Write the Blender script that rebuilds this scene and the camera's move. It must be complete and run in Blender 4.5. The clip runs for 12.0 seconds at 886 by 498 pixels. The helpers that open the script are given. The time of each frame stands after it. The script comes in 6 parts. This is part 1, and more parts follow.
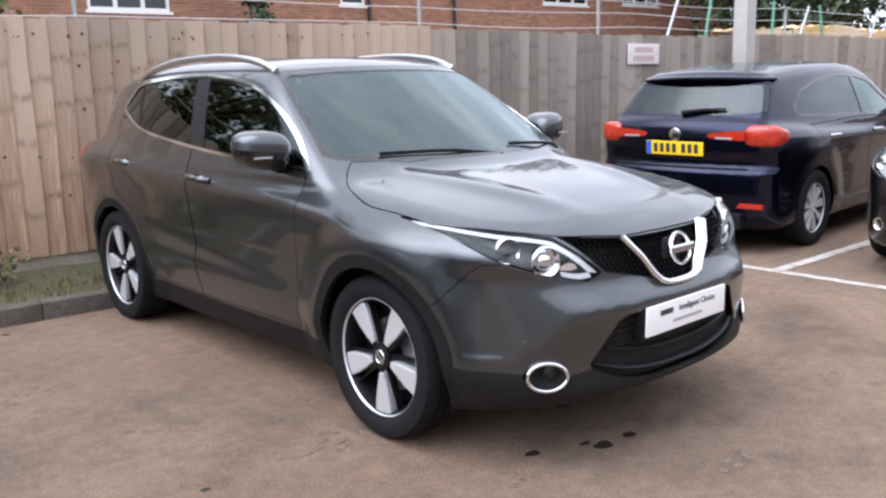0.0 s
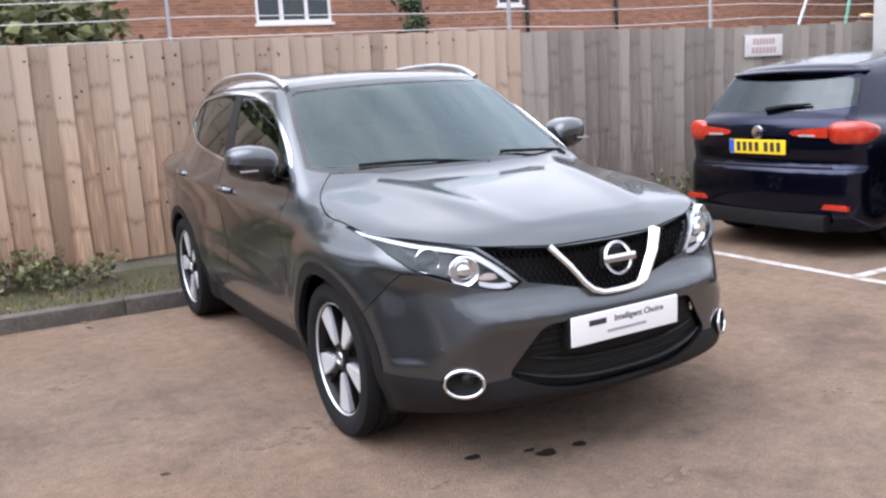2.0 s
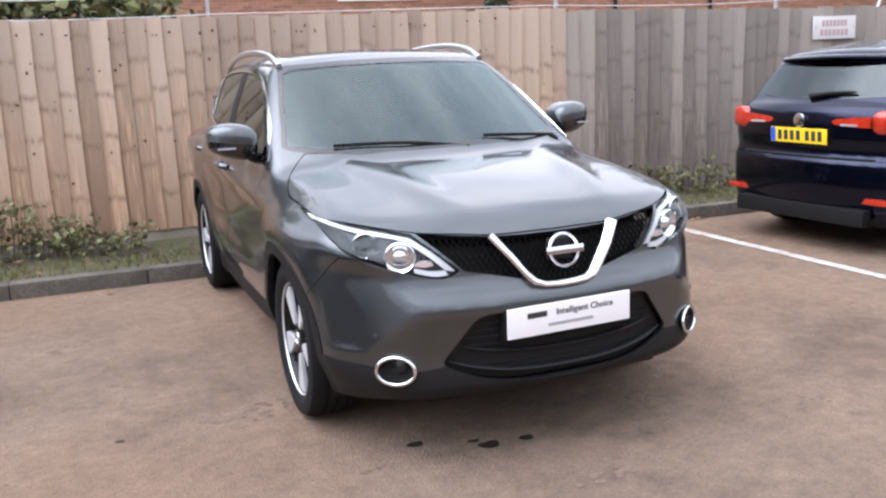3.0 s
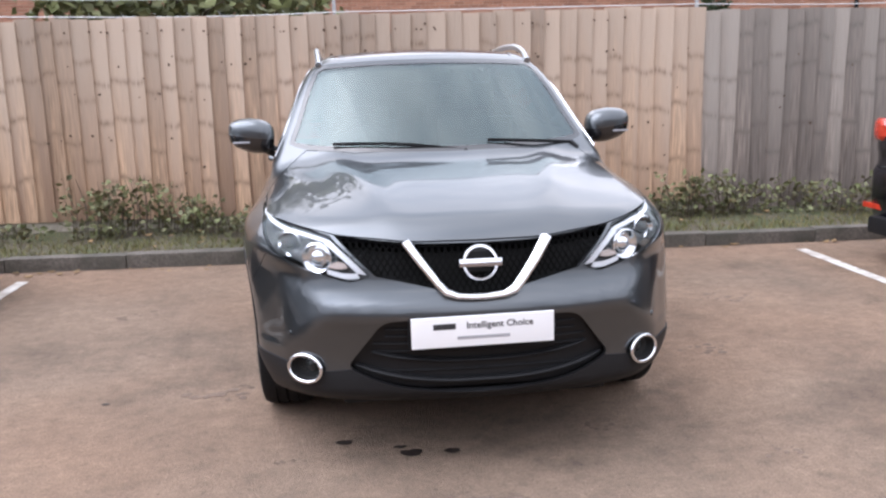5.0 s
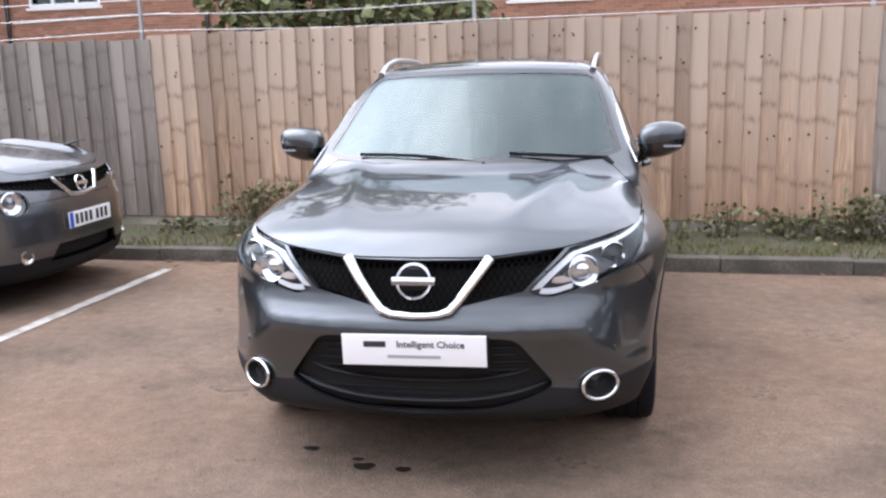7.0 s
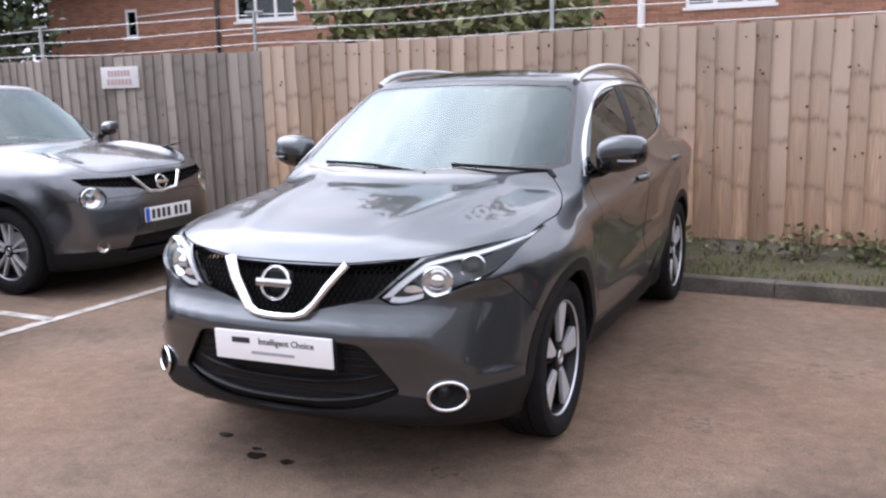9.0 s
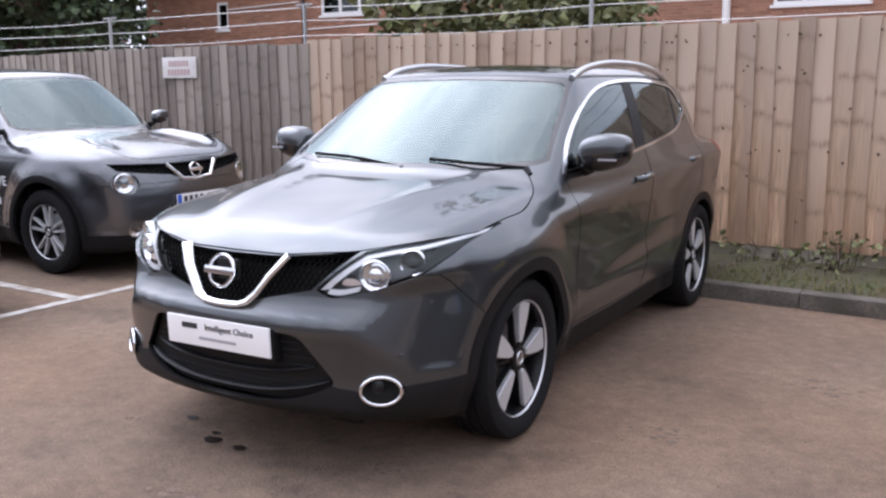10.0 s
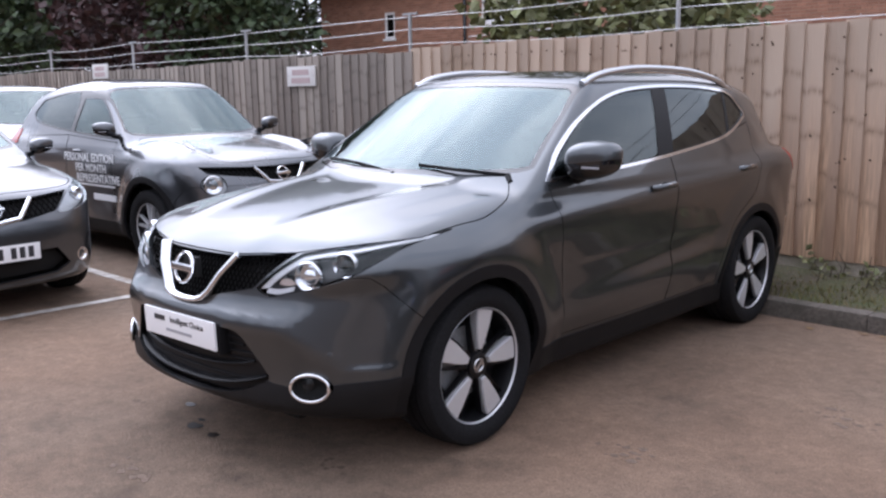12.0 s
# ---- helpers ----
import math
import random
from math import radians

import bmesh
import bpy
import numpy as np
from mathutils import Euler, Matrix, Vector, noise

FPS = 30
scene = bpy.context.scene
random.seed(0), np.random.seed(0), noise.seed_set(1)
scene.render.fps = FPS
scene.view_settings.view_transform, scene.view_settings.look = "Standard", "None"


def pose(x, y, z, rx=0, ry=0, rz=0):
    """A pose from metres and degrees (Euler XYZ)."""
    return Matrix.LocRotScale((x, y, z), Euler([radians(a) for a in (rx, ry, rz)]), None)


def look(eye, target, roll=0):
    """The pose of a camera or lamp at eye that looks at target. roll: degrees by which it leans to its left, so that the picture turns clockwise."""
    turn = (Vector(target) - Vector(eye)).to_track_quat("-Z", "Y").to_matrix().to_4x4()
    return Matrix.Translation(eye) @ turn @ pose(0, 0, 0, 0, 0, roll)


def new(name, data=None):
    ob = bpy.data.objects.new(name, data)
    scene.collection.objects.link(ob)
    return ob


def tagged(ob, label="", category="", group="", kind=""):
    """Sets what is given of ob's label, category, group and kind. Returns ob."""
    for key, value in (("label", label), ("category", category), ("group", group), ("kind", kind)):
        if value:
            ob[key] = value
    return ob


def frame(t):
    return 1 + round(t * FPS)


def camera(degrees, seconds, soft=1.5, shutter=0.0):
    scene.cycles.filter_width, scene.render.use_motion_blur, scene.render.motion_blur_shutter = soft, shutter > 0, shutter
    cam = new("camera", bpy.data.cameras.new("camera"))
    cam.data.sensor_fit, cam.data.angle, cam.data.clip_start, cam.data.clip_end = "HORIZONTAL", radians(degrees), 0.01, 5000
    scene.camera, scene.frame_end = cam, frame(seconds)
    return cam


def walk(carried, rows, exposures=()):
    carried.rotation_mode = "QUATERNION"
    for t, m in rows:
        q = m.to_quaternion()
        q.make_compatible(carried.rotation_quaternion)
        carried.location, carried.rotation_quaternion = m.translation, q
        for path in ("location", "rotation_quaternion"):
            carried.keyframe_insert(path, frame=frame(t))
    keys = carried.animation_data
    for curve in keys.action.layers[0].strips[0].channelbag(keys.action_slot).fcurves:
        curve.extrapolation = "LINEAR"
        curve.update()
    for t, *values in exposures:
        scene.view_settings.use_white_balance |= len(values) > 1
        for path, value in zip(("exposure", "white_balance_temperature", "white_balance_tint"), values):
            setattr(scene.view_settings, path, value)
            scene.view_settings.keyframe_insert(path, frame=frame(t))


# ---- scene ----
cam = camera(52.7, 12.0, soft=2.4)
PATH = [
    (0, (-2.946, -2.791, 1.472), (-1.654, -1.314, 1.088), -1.2),
    (0.5, (-2.798, -2.93, 1.476), (-1.557, -1.41, 1.09), -1.1),
    (1, (-2.596, -3.049, 1.499), (-1.454, -1.46, 1.087), -2.1),
    (1.5, (-2.41, -3.281, 1.512), (-1.369, -1.622, 1.107), -3.7),
    (2, (-2.204, -3.468, 1.507), (-1.264, -1.743, 1.132), -3.4),
    (2.5, (-1.945, -3.546, 1.498), (-1.091, -1.783, 1.099), -2.2),
    (3, (-1.648, -3.682, 1.504), (-0.911, -1.87, 1.089), -2.5),
    (5, (-0.48, -3.951, 1.502), (-0.265, -2.005, 1.093), -1.4),
    (5.5, (-0.182, -3.925, 1.51), (-0.074, -1.974, 1.082), -1.1),
    (6, (0.125, -3.954, 1.519), (0.109, -1.998, 1.104), -1.5),
    (6.5, (0.399, -3.952, 1.509), (0.198, -2.001, 1.117), -1.1),
    (7, (0.681, -3.838, 1.516), (0.315, -1.91, 1.126), -1.6),
    (9, (1.942, -3.526, 1.499), (1.116, -1.74, 1.139), -1.4),
    (9.5, (2.225, -3.429, 1.491), (1.279, -1.703, 1.136), -1.4),
    (10, (2.422, -3.238, 1.482), (1.411, -1.551, 1.116), -0.4),
    (10.5, (2.693, -3.113, 1.478), (1.582, -1.49, 1.112), -1.4),
    (11, (2.936, -3.003, 1.477), (1.742, -1.443, 1.101), -0.3),
    (11.5, (3.045, -2.794, 1.472), (1.779, -1.287, 1.117), -0.4),
    (12, (3.193, -2.713, 1.478), (1.85, -1.272, 1.129), -0.8),
]
walk(cam, [(t, look(eye, target, roll)) for t, eye, target, roll in PATH],
     [(0.0, .34, 6150, 16), (3.0, .50, 6150, 17), (7.0, .46, 6150, 17), (9.0, .26, 6150, 20), (12.0, -.02, 6000, 20)])

# ---- world, sun ----
world = bpy.data.worlds.new("sky")
scene.world = world
world.use_nodes = True
wn, wl = world.node_tree.nodes, world.node_tree.links
wn.clear()
SUN_UP, SUN_AZ = 52.0, -84.0
sky = wn.new("ShaderNodeTexSky")
sky.sky_type, sky.sun_disc = "NISHITA", False
sky.sun_elevation, sky.sun_rotation = radians(SUN_UP), radians(SUN_AZ)
sky.dust_density, sky.ozone_density = 2.5, 1.5
wco = wn.new("ShaderNodeTexCoord")
wmap = wn.new("ShaderNodeMapping")
wmap.inputs["Scale"].default_value = (1.5, 1.5, 2.6)
wl.new(wco.outputs["Generated"], wmap.inputs["Vector"])
cloud = wn.new("ShaderNodeTexNoise")
cloud.inputs["Scale"].default_value, cloud.inputs["Detail"].default_value, cloud.inputs["Roughness"].default_value = 2.3, 8.0, 0.58
wl.new(wmap.outputs["Vector"], cloud.inputs["Vector"])
cover = wn.new("ShaderNodeValToRGB")
cover.color_ramp.elements[0].position, cover.color_ramp.elements[1].position = 0.14, 0.30
wl.new(cloud.outputs["Fac"], cover.inputs["Fac"])
white = wn.new("ShaderNodeValToRGB")
white.color_ramp.elements[0].position, white.color_ramp.elements[1].position = 0.38, 0.72
white.color_ramp.elements[0].color, white.color_ramp.elements[1].color = (7.6, 8.3, 9.2, 1), (13.6, 13.7, 13.9, 1)
wl.new(cloud.outputs["Fac"], white.inputs["Fac"])
height = wn.new("ShaderNodeSeparateXYZ")
wl.new(wco.outputs["Generated"], height.inputs[0])
zenith = wn.new("ShaderNodeMapRange")      # thin bright overcast, a little stronger overhead than at its rim
zenith.inputs["To Min"].default_value, zenith.inputs["To Max"].default_value = 0.80, 1.20
wl.new(height.outputs["Z"], zenith.inputs["Value"])
facing = wn.new("ShaderNodeVectorMath")    # thin cloud glows round the veiled sun
facing.operation = "DOT_PRODUCT"
facing.inputs[1].default_value = (math.sin(radians(SUN_AZ)) * math.cos(radians(SUN_UP)), math.cos(radians(SUN_AZ)) * math.cos(radians(SUN_UP)), math.sin(radians(SUN_UP)))
wl.new(wco.outputs["Generated"], facing.inputs[0])
glow = wn.new("ShaderNodeMapRange")
glow.interpolation_type = "SMOOTHSTEP"
glow.inputs["From Min"].default_value, glow.inputs["From Max"].default_value = 0.72, 1.0
glow.inputs["To Min"].default_value, glow.inputs["To Max"].default_value = 0.92, 2.7
wl.new(facing.outputs["Value"], glow.inputs["Value"])
both_ways = wn.new("ShaderNodeMath")
both_ways.operation = "MULTIPLY"
wl.new(zenith.outputs["Result"], both_ways.inputs[0])
wl.new(glow.outputs["Result"], both_ways.inputs[1])
lift = wn.new("ShaderNodeVectorMath")
lift.operation = "SCALE"
wl.new(white.outputs["Color"], lift.inputs[0])
wl.new(both_ways.outputs[0], lift.inputs["Scale"])
blend = wn.new("ShaderNodeMix")
blend.data_type = "RGBA"
wl.new(cover.outputs["Color"], blend.inputs["Factor"])
wl.new(sky.outputs["Color"], blend.inputs["A"])
wl.new(lift.outputs[0], blend.inputs["B"])
wbg = wn.new("ShaderNodeBackground")
wbg.inputs["Strength"].default_value = 0.15
wl.new(blend.outputs["Result"], wbg.inputs["Color"])
wl.new(wbg.outputs["Background"], wn.new("ShaderNodeOutputWorld").inputs["Surface"])

lamp = bpy.data.lights.new("sun", "SUN")
lamp.energy, lamp.angle, lamp.color = 0.5, radians(70), (1.0, 0.95, 0.88)
sun = new("sun", lamp)
az, el = radians(SUN_AZ), radians(SUN_UP)
sun.matrix_world = look((20 * math.sin(az) * math.cos(el), 20 * math.cos(az) * math.cos(el), 20 * math.sin(el)), (0, 0, 0))

# ---- materials ----
def material(name, base, rough=0.6, metal=0.0, vary=0.0, grain=40.0, bump=0.0, coat=0.0, tint=None, each=0.0, stretch=(1, 1, 1), broad=2.0, spec=0.5, stain=0.0, island=False, rails=0.0, aged=None):
    """A principled material: two scales of variation, a fine relief, and a difference from object to object."""
    m = bpy.data.materials.new(name)
    m.use_nodes = True
    n, l = m.node_tree.nodes, m.node_tree.links
    p = n["Principled BSDF"]
    p.inputs["Base Color"].default_value = (*base, 1)
    p.inputs["Roughness"].default_value, p.inputs["Metallic"].default_value = rough, metal
    p.inputs["Coat Weight"].default_value, p.inputs["Coat Roughness"].default_value = coat, 0.03
    p.inputs["Specular IOR Level"].default_value = spec
    if not (vary or bump or each or stain):
        return m
    co = n.new("ShaderNodeTexCoord")
    mp = n.new("ShaderNodeMapping")
    mp.inputs["Scale"].default_value = stretch
    l.new(co.outputs["Object"], mp.inputs["Vector"])
    vec = mp.outputs["Vector"]
    info = n.new("ShaderNodeObjectInfo")
    random_value = info.outputs["Random"]
    if island:
        random_value = n.new("ShaderNodeNewGeometry").outputs["Random Per Island"]
    if each:
        off = n.new("ShaderNodeVectorMath")
        off.operation = "ADD"
        sc = n.new("ShaderNodeMath")
        sc.operation, sc.inputs[1].default_value = "MULTIPLY", 37.0
        l.new(random_value, sc.inputs[0])
        l.new(mp.outputs["Vector"], off.inputs[0])
        l.new(sc.outputs[0], off.inputs[1])
        vec = off.outputs[0]
    fine, wide = n.new("ShaderNodeTexNoise"), n.new("ShaderNodeTexNoise")
    fine.inputs["Scale"].default_value, fine.inputs["Detail"].default_value = grain, 6
    wide.inputs["Scale"].default_value, wide.inputs["Detail"].default_value = broad, 4
    l.new(vec, fine.inputs["Vector"]), l.new(vec, wide.inputs["Vector"])

    def mix(fac, a, b):
        x = n.new("ShaderNodeMix")
        x.data_type = "RGBA"
        for s, v in (("Factor", fac), ("A", a), ("B", b)):
            if hasattr(v, "is_linked"):
                l.new(v, x.inputs[s])
            else:
                x.inputs[s].default_value = v
        return x.outputs["Result"]

    def ramp(src, a, b):
        r = n.new("ShaderNodeMapRange")
        r.inputs["From Min"].default_value, r.inputs["From Max"].default_value = a, b
        l.new(src, r.inputs["Value"])
        return r.outputs["Result"]

    dark = (*[c * (1 - vary) for c in base], 1)
    light = (*[min(1, c * (1 + vary)) for c in base], 1)
    col = mix(ramp(fine.outputs["Fac"], .3, .7), dark, light)
    if tint:
        col = mix(ramp(wide.outputs["Fac"], .38, .68), col, (*tint, 1))
    if aged:       # boards silver with age from the top down
        up = n.new("ShaderNodeSeparateXYZ")
        l.new(co.outputs["Object"], up.inputs[0])
        uneven = n.new("ShaderNodeMath")
        uneven.operation, uneven.inputs[1].default_value = "MULTIPLY_ADD", .9
        l.new(wide.outputs["Fac"], uneven.inputs[0]), l.new(up.outputs["Z"], uneven.inputs[2])
        lot = n.new("ShaderNodeMath")
        lot.operation, lot.inputs[1].default_value = "MULTIPLY_ADD", .30
        l.new(random_value, lot.inputs[0]), l.new(uneven.outputs[0], lot.inputs[2])
        col = mix(ramp(lot.outputs[0], .75, 1.55), col, (*aged, 1))
    if each:
        hsv = n.new("ShaderNodeHueSaturation")
        l.new(col, hsv.inputs["Color"])
        v = n.new("ShaderNodeMapRange")
        v.inputs["To Min"].default_value, v.inputs["To Max"].default_value = 1 - each, 1 + each
        l.new(random_value, v.inputs["Value"])
        l.new(v.outputs["Result"], hsv.inputs["Value"])
        col = hsv.outputs["Color"]
    if stain:
        blot = n.new("ShaderNodeTexNoise")
        blot.inputs["Scale"].default_value, blot.inputs["Detail"].default_value, blot.inputs["Roughness"].default_value = broad * .45, 8, .65
        l.new(vec, blot.inputs["Vector"])
        col = mix(ramp(blot.outputs["Fac"], .56, .68), col, (*[c * (1 - stain) for c in base], 1))
    if rails:      # damp, nail-stained bands where boards meet the rails behind them
        sep = n.new("ShaderNodeSeparateXYZ")
        l.new(co.outputs["Object"], sep.inputs[0])
        jog = n.new("ShaderNodeMath")
        jog.operation, jog.inputs[1].default_value, jog.inputs[2].default_value = "MULTIPLY_ADD", .30, -.15
        l.new(random_value, jog.inputs[0])
        zz = n.new("ShaderNodeMath")
        zz.operation = "ADD"
        l.new(sep.outputs["Z"], zz.inputs[0]), l.new(jog.outputs[0], zz.inputs[1])
        sway = n.new("ShaderNodeMath")
        sway.operation, sway.inputs[1].default_value = "MULTIPLY_ADD", .09
        l.new(wide.outputs["Fac"], sway.inputs[0]), l.new(zz.outputs[0], sway.inputs[2])
        for at in (.345, .645, .835):
            gap, far, near, hide, soft = (n.new("ShaderNodeMath") for _ in range(5))
            gap.operation, gap.inputs[1].default_value = "SUBTRACT", at
            far.operation, near.operation, hide.operation, soft.operation = "ABSOLUTE", "POWER", "MULTIPLY", "MULTIPLY"
            l.new(sway.outputs[0], gap.inputs[0]), l.new(gap.outputs[0], far.inputs[0])
            band = n.new("ShaderNodeMapRange")
            band.inputs["From Max"].default_value, band.inputs["To Min"].default_value, band.inputs["To Max"].default_value = .035, 1, 0
            l.new(far.outputs[0], band.inputs["Value"]), l.new(band.outputs["Result"], near.inputs[0])
            near.inputs[1].default_value = 2
            l.new(near.outputs[0], hide.inputs[0]), l.new(ramp(fine.outputs["Fac"], .36, .58), hide.inputs[1])
            soft.inputs[1].default_value = rails * 2
            l.new(hide.outputs[0], soft.inputs[0])
            col = mix(soft.outputs[0], col, (*[c * .35 for c in base], 1))
    l.new(col, p.inputs["Base Color"])
    rr = n.new("ShaderNodeMapRange")
    rr.inputs["To Min"].default_value, rr.inputs["To Max"].default_value = max(0.02, rough * .85), min(1, rough * 1.15)
    l.new(wide.outputs["Fac"], rr.inputs["Value"]), l.new(rr.outputs["Result"], p.inputs["Roughness"])
    if bump:
        b = n.new("ShaderNodeBump")
        b.inputs["Strength"].default_value, b.inputs["Distance"].default_value = 1.0, bump
        l.new(fine.outputs["Fac"], b.inputs["Height"]), l.new(b.outputs["Normal"], p.inputs["Normal"])
    return m


def glassy(name, tint, normal=.05, rough=0.0, edge=1.0):
    """Thin automotive glass: clear gloss, growing towards a glancing view, over a tinted see-through sheet."""
    m = bpy.data.materials.new(name)
    m.use_nodes = True
    n, l = m.node_tree.nodes, m.node_tree.links
    n.clear()
    out, mixer = n.new("ShaderNodeOutputMaterial"), n.new("ShaderNodeMixShader")
    tr, gl, lw = n.new("ShaderNodeBsdfTransparent"), n.new("ShaderNodeBsdfGlossy"), n.new("ShaderNodeLayerWeight")
    tr.inputs["Color"].default_value = (*tint, 1)
    gl.inputs["Color"].default_value = (.85, .94, .95, 1)      # heat-reflecting coat
    gl.inputs["Roughness"].default_value, lw.inputs["Blend"].default_value = rough, .5
    power, gain = n.new("ShaderNodeMath"), n.new("ShaderNodeMath")
    power.operation, power.inputs[1].default_value = "POWER", 4.5
    gain.operation, gain.inputs[1].default_value, gain.inputs[2].default_value = "MULTIPLY_ADD", edge * (1 - normal), normal
    l.new(lw.outputs["Facing"], power.inputs[0]), l.new(power.outputs[0], gain.inputs[0]), l.new(gain.outputs[0], mixer.inputs[0])
    l.new(tr.outputs[0], mixer.inputs[1]), l.new(gl.outputs[0], mixer.inputs[2])
    l.new(mixer.outputs[0], out.inputs["Surface"])
    return m


def paint(name, base, rough=0.28):
    """Metallic car paint: flakes under a clear coat."""
    m = material(name, base, rough=rough, metal=0.90, coat=1.0, vary=0.10, grain=900.0, broad=1.2, tint=tuple(c * .94 for c in base))
    p = m.node_tree.nodes["Principled BSDF"]
    p.inputs["Coat Roughness"].default_value, p.inputs["Coat IOR"].default_value = 0.04, 1.5
    return m



def tarmac():
    """Old reddish tarmac: chippings, blotches, darker worn patches and a few cracks."""
    m = material("tarmac", (.30, .225, .185), .9)
    n, l = m.node_tree.nodes, m.node_tree.links
    p = n["Principled BSDF"]
    co = n.new("ShaderNodeTexCoord").outputs["Object"]

    def grain(scale, detail, rough, lo, hi, a, b):
        t, r = n.new("ShaderNodeTexNoise"), n.new("ShaderNodeMapRange")
        t.inputs["Scale"].default_value, t.inputs["Detail"].default_value, t.inputs["Roughness"].default_value = scale, detail, rough
        l.new(co, t.inputs["Vector"])
        for k, v in (("From Min", lo), ("From Max", hi), ("To Min", a), ("To Max", b)):
            r.inputs[k].default_value = v
        l.new(t.outputs["Fac"], r.inputs["Value"])
        return r.outputs["Result"]

    def times(a, b):
        x = n.new("ShaderNodeMath")
        x.operation = "MULTIPLY"
        l.new(a, x.inputs[0]), l.new(b, x.inputs[1])
        return x.outputs[0]

    value = times(grain(11, 10, .75, .35, .65, .80, 1.18), grain(1.1, 5, .6, .35, .65, .84, 1.12))
    value = times(value, grain(160, 3, .6, .32, .68, .72, 1.28))
    value = times(value, grain(.75, 9, .68, .52, .66, 1.0, .70))
    value = times(value, grain(3.1, 8, .7, .60, .72, 1.0, .72))
    value = times(value, grain(1.9, 7, .62, .60, .74, 1.0, 1.28))
    value = times(value, grain(48, 2, .5, .66, .74, 1.0, .58))
    value = times(value, grain(70, 2, .5, .68, .76, 1.0, 1.45))
    tone = n.new("ShaderNodeMix")
    tone.data_type = "RGBA"
    tone.inputs["A"].default_value, tone.inputs["B"].default_value = (.288, .188, .126, 1), (.246, .173, .122, 1)
    l.new(grain(.45, 4, .5, .4, .6, 0, 1), tone.inputs["Factor"])
    final = n.new("ShaderNodeVectorMath")
    final.operation = "SCALE"
    l.new(tone.outputs["Result"], final.inputs[0]), l.new(value, final.inputs["Scale"])
    l.new(final.outputs[0], p.inputs["Base Color"])
    bump = n.new("ShaderNodeBump")
    bump.inputs["Distance"].default_value = .008
    l.new(grain(130, 4, .6, .3, .7, 0, 1), bump.inputs["Height"]), l.new(bump.outputs["Normal"], p.inputs["Normal"])
    return m


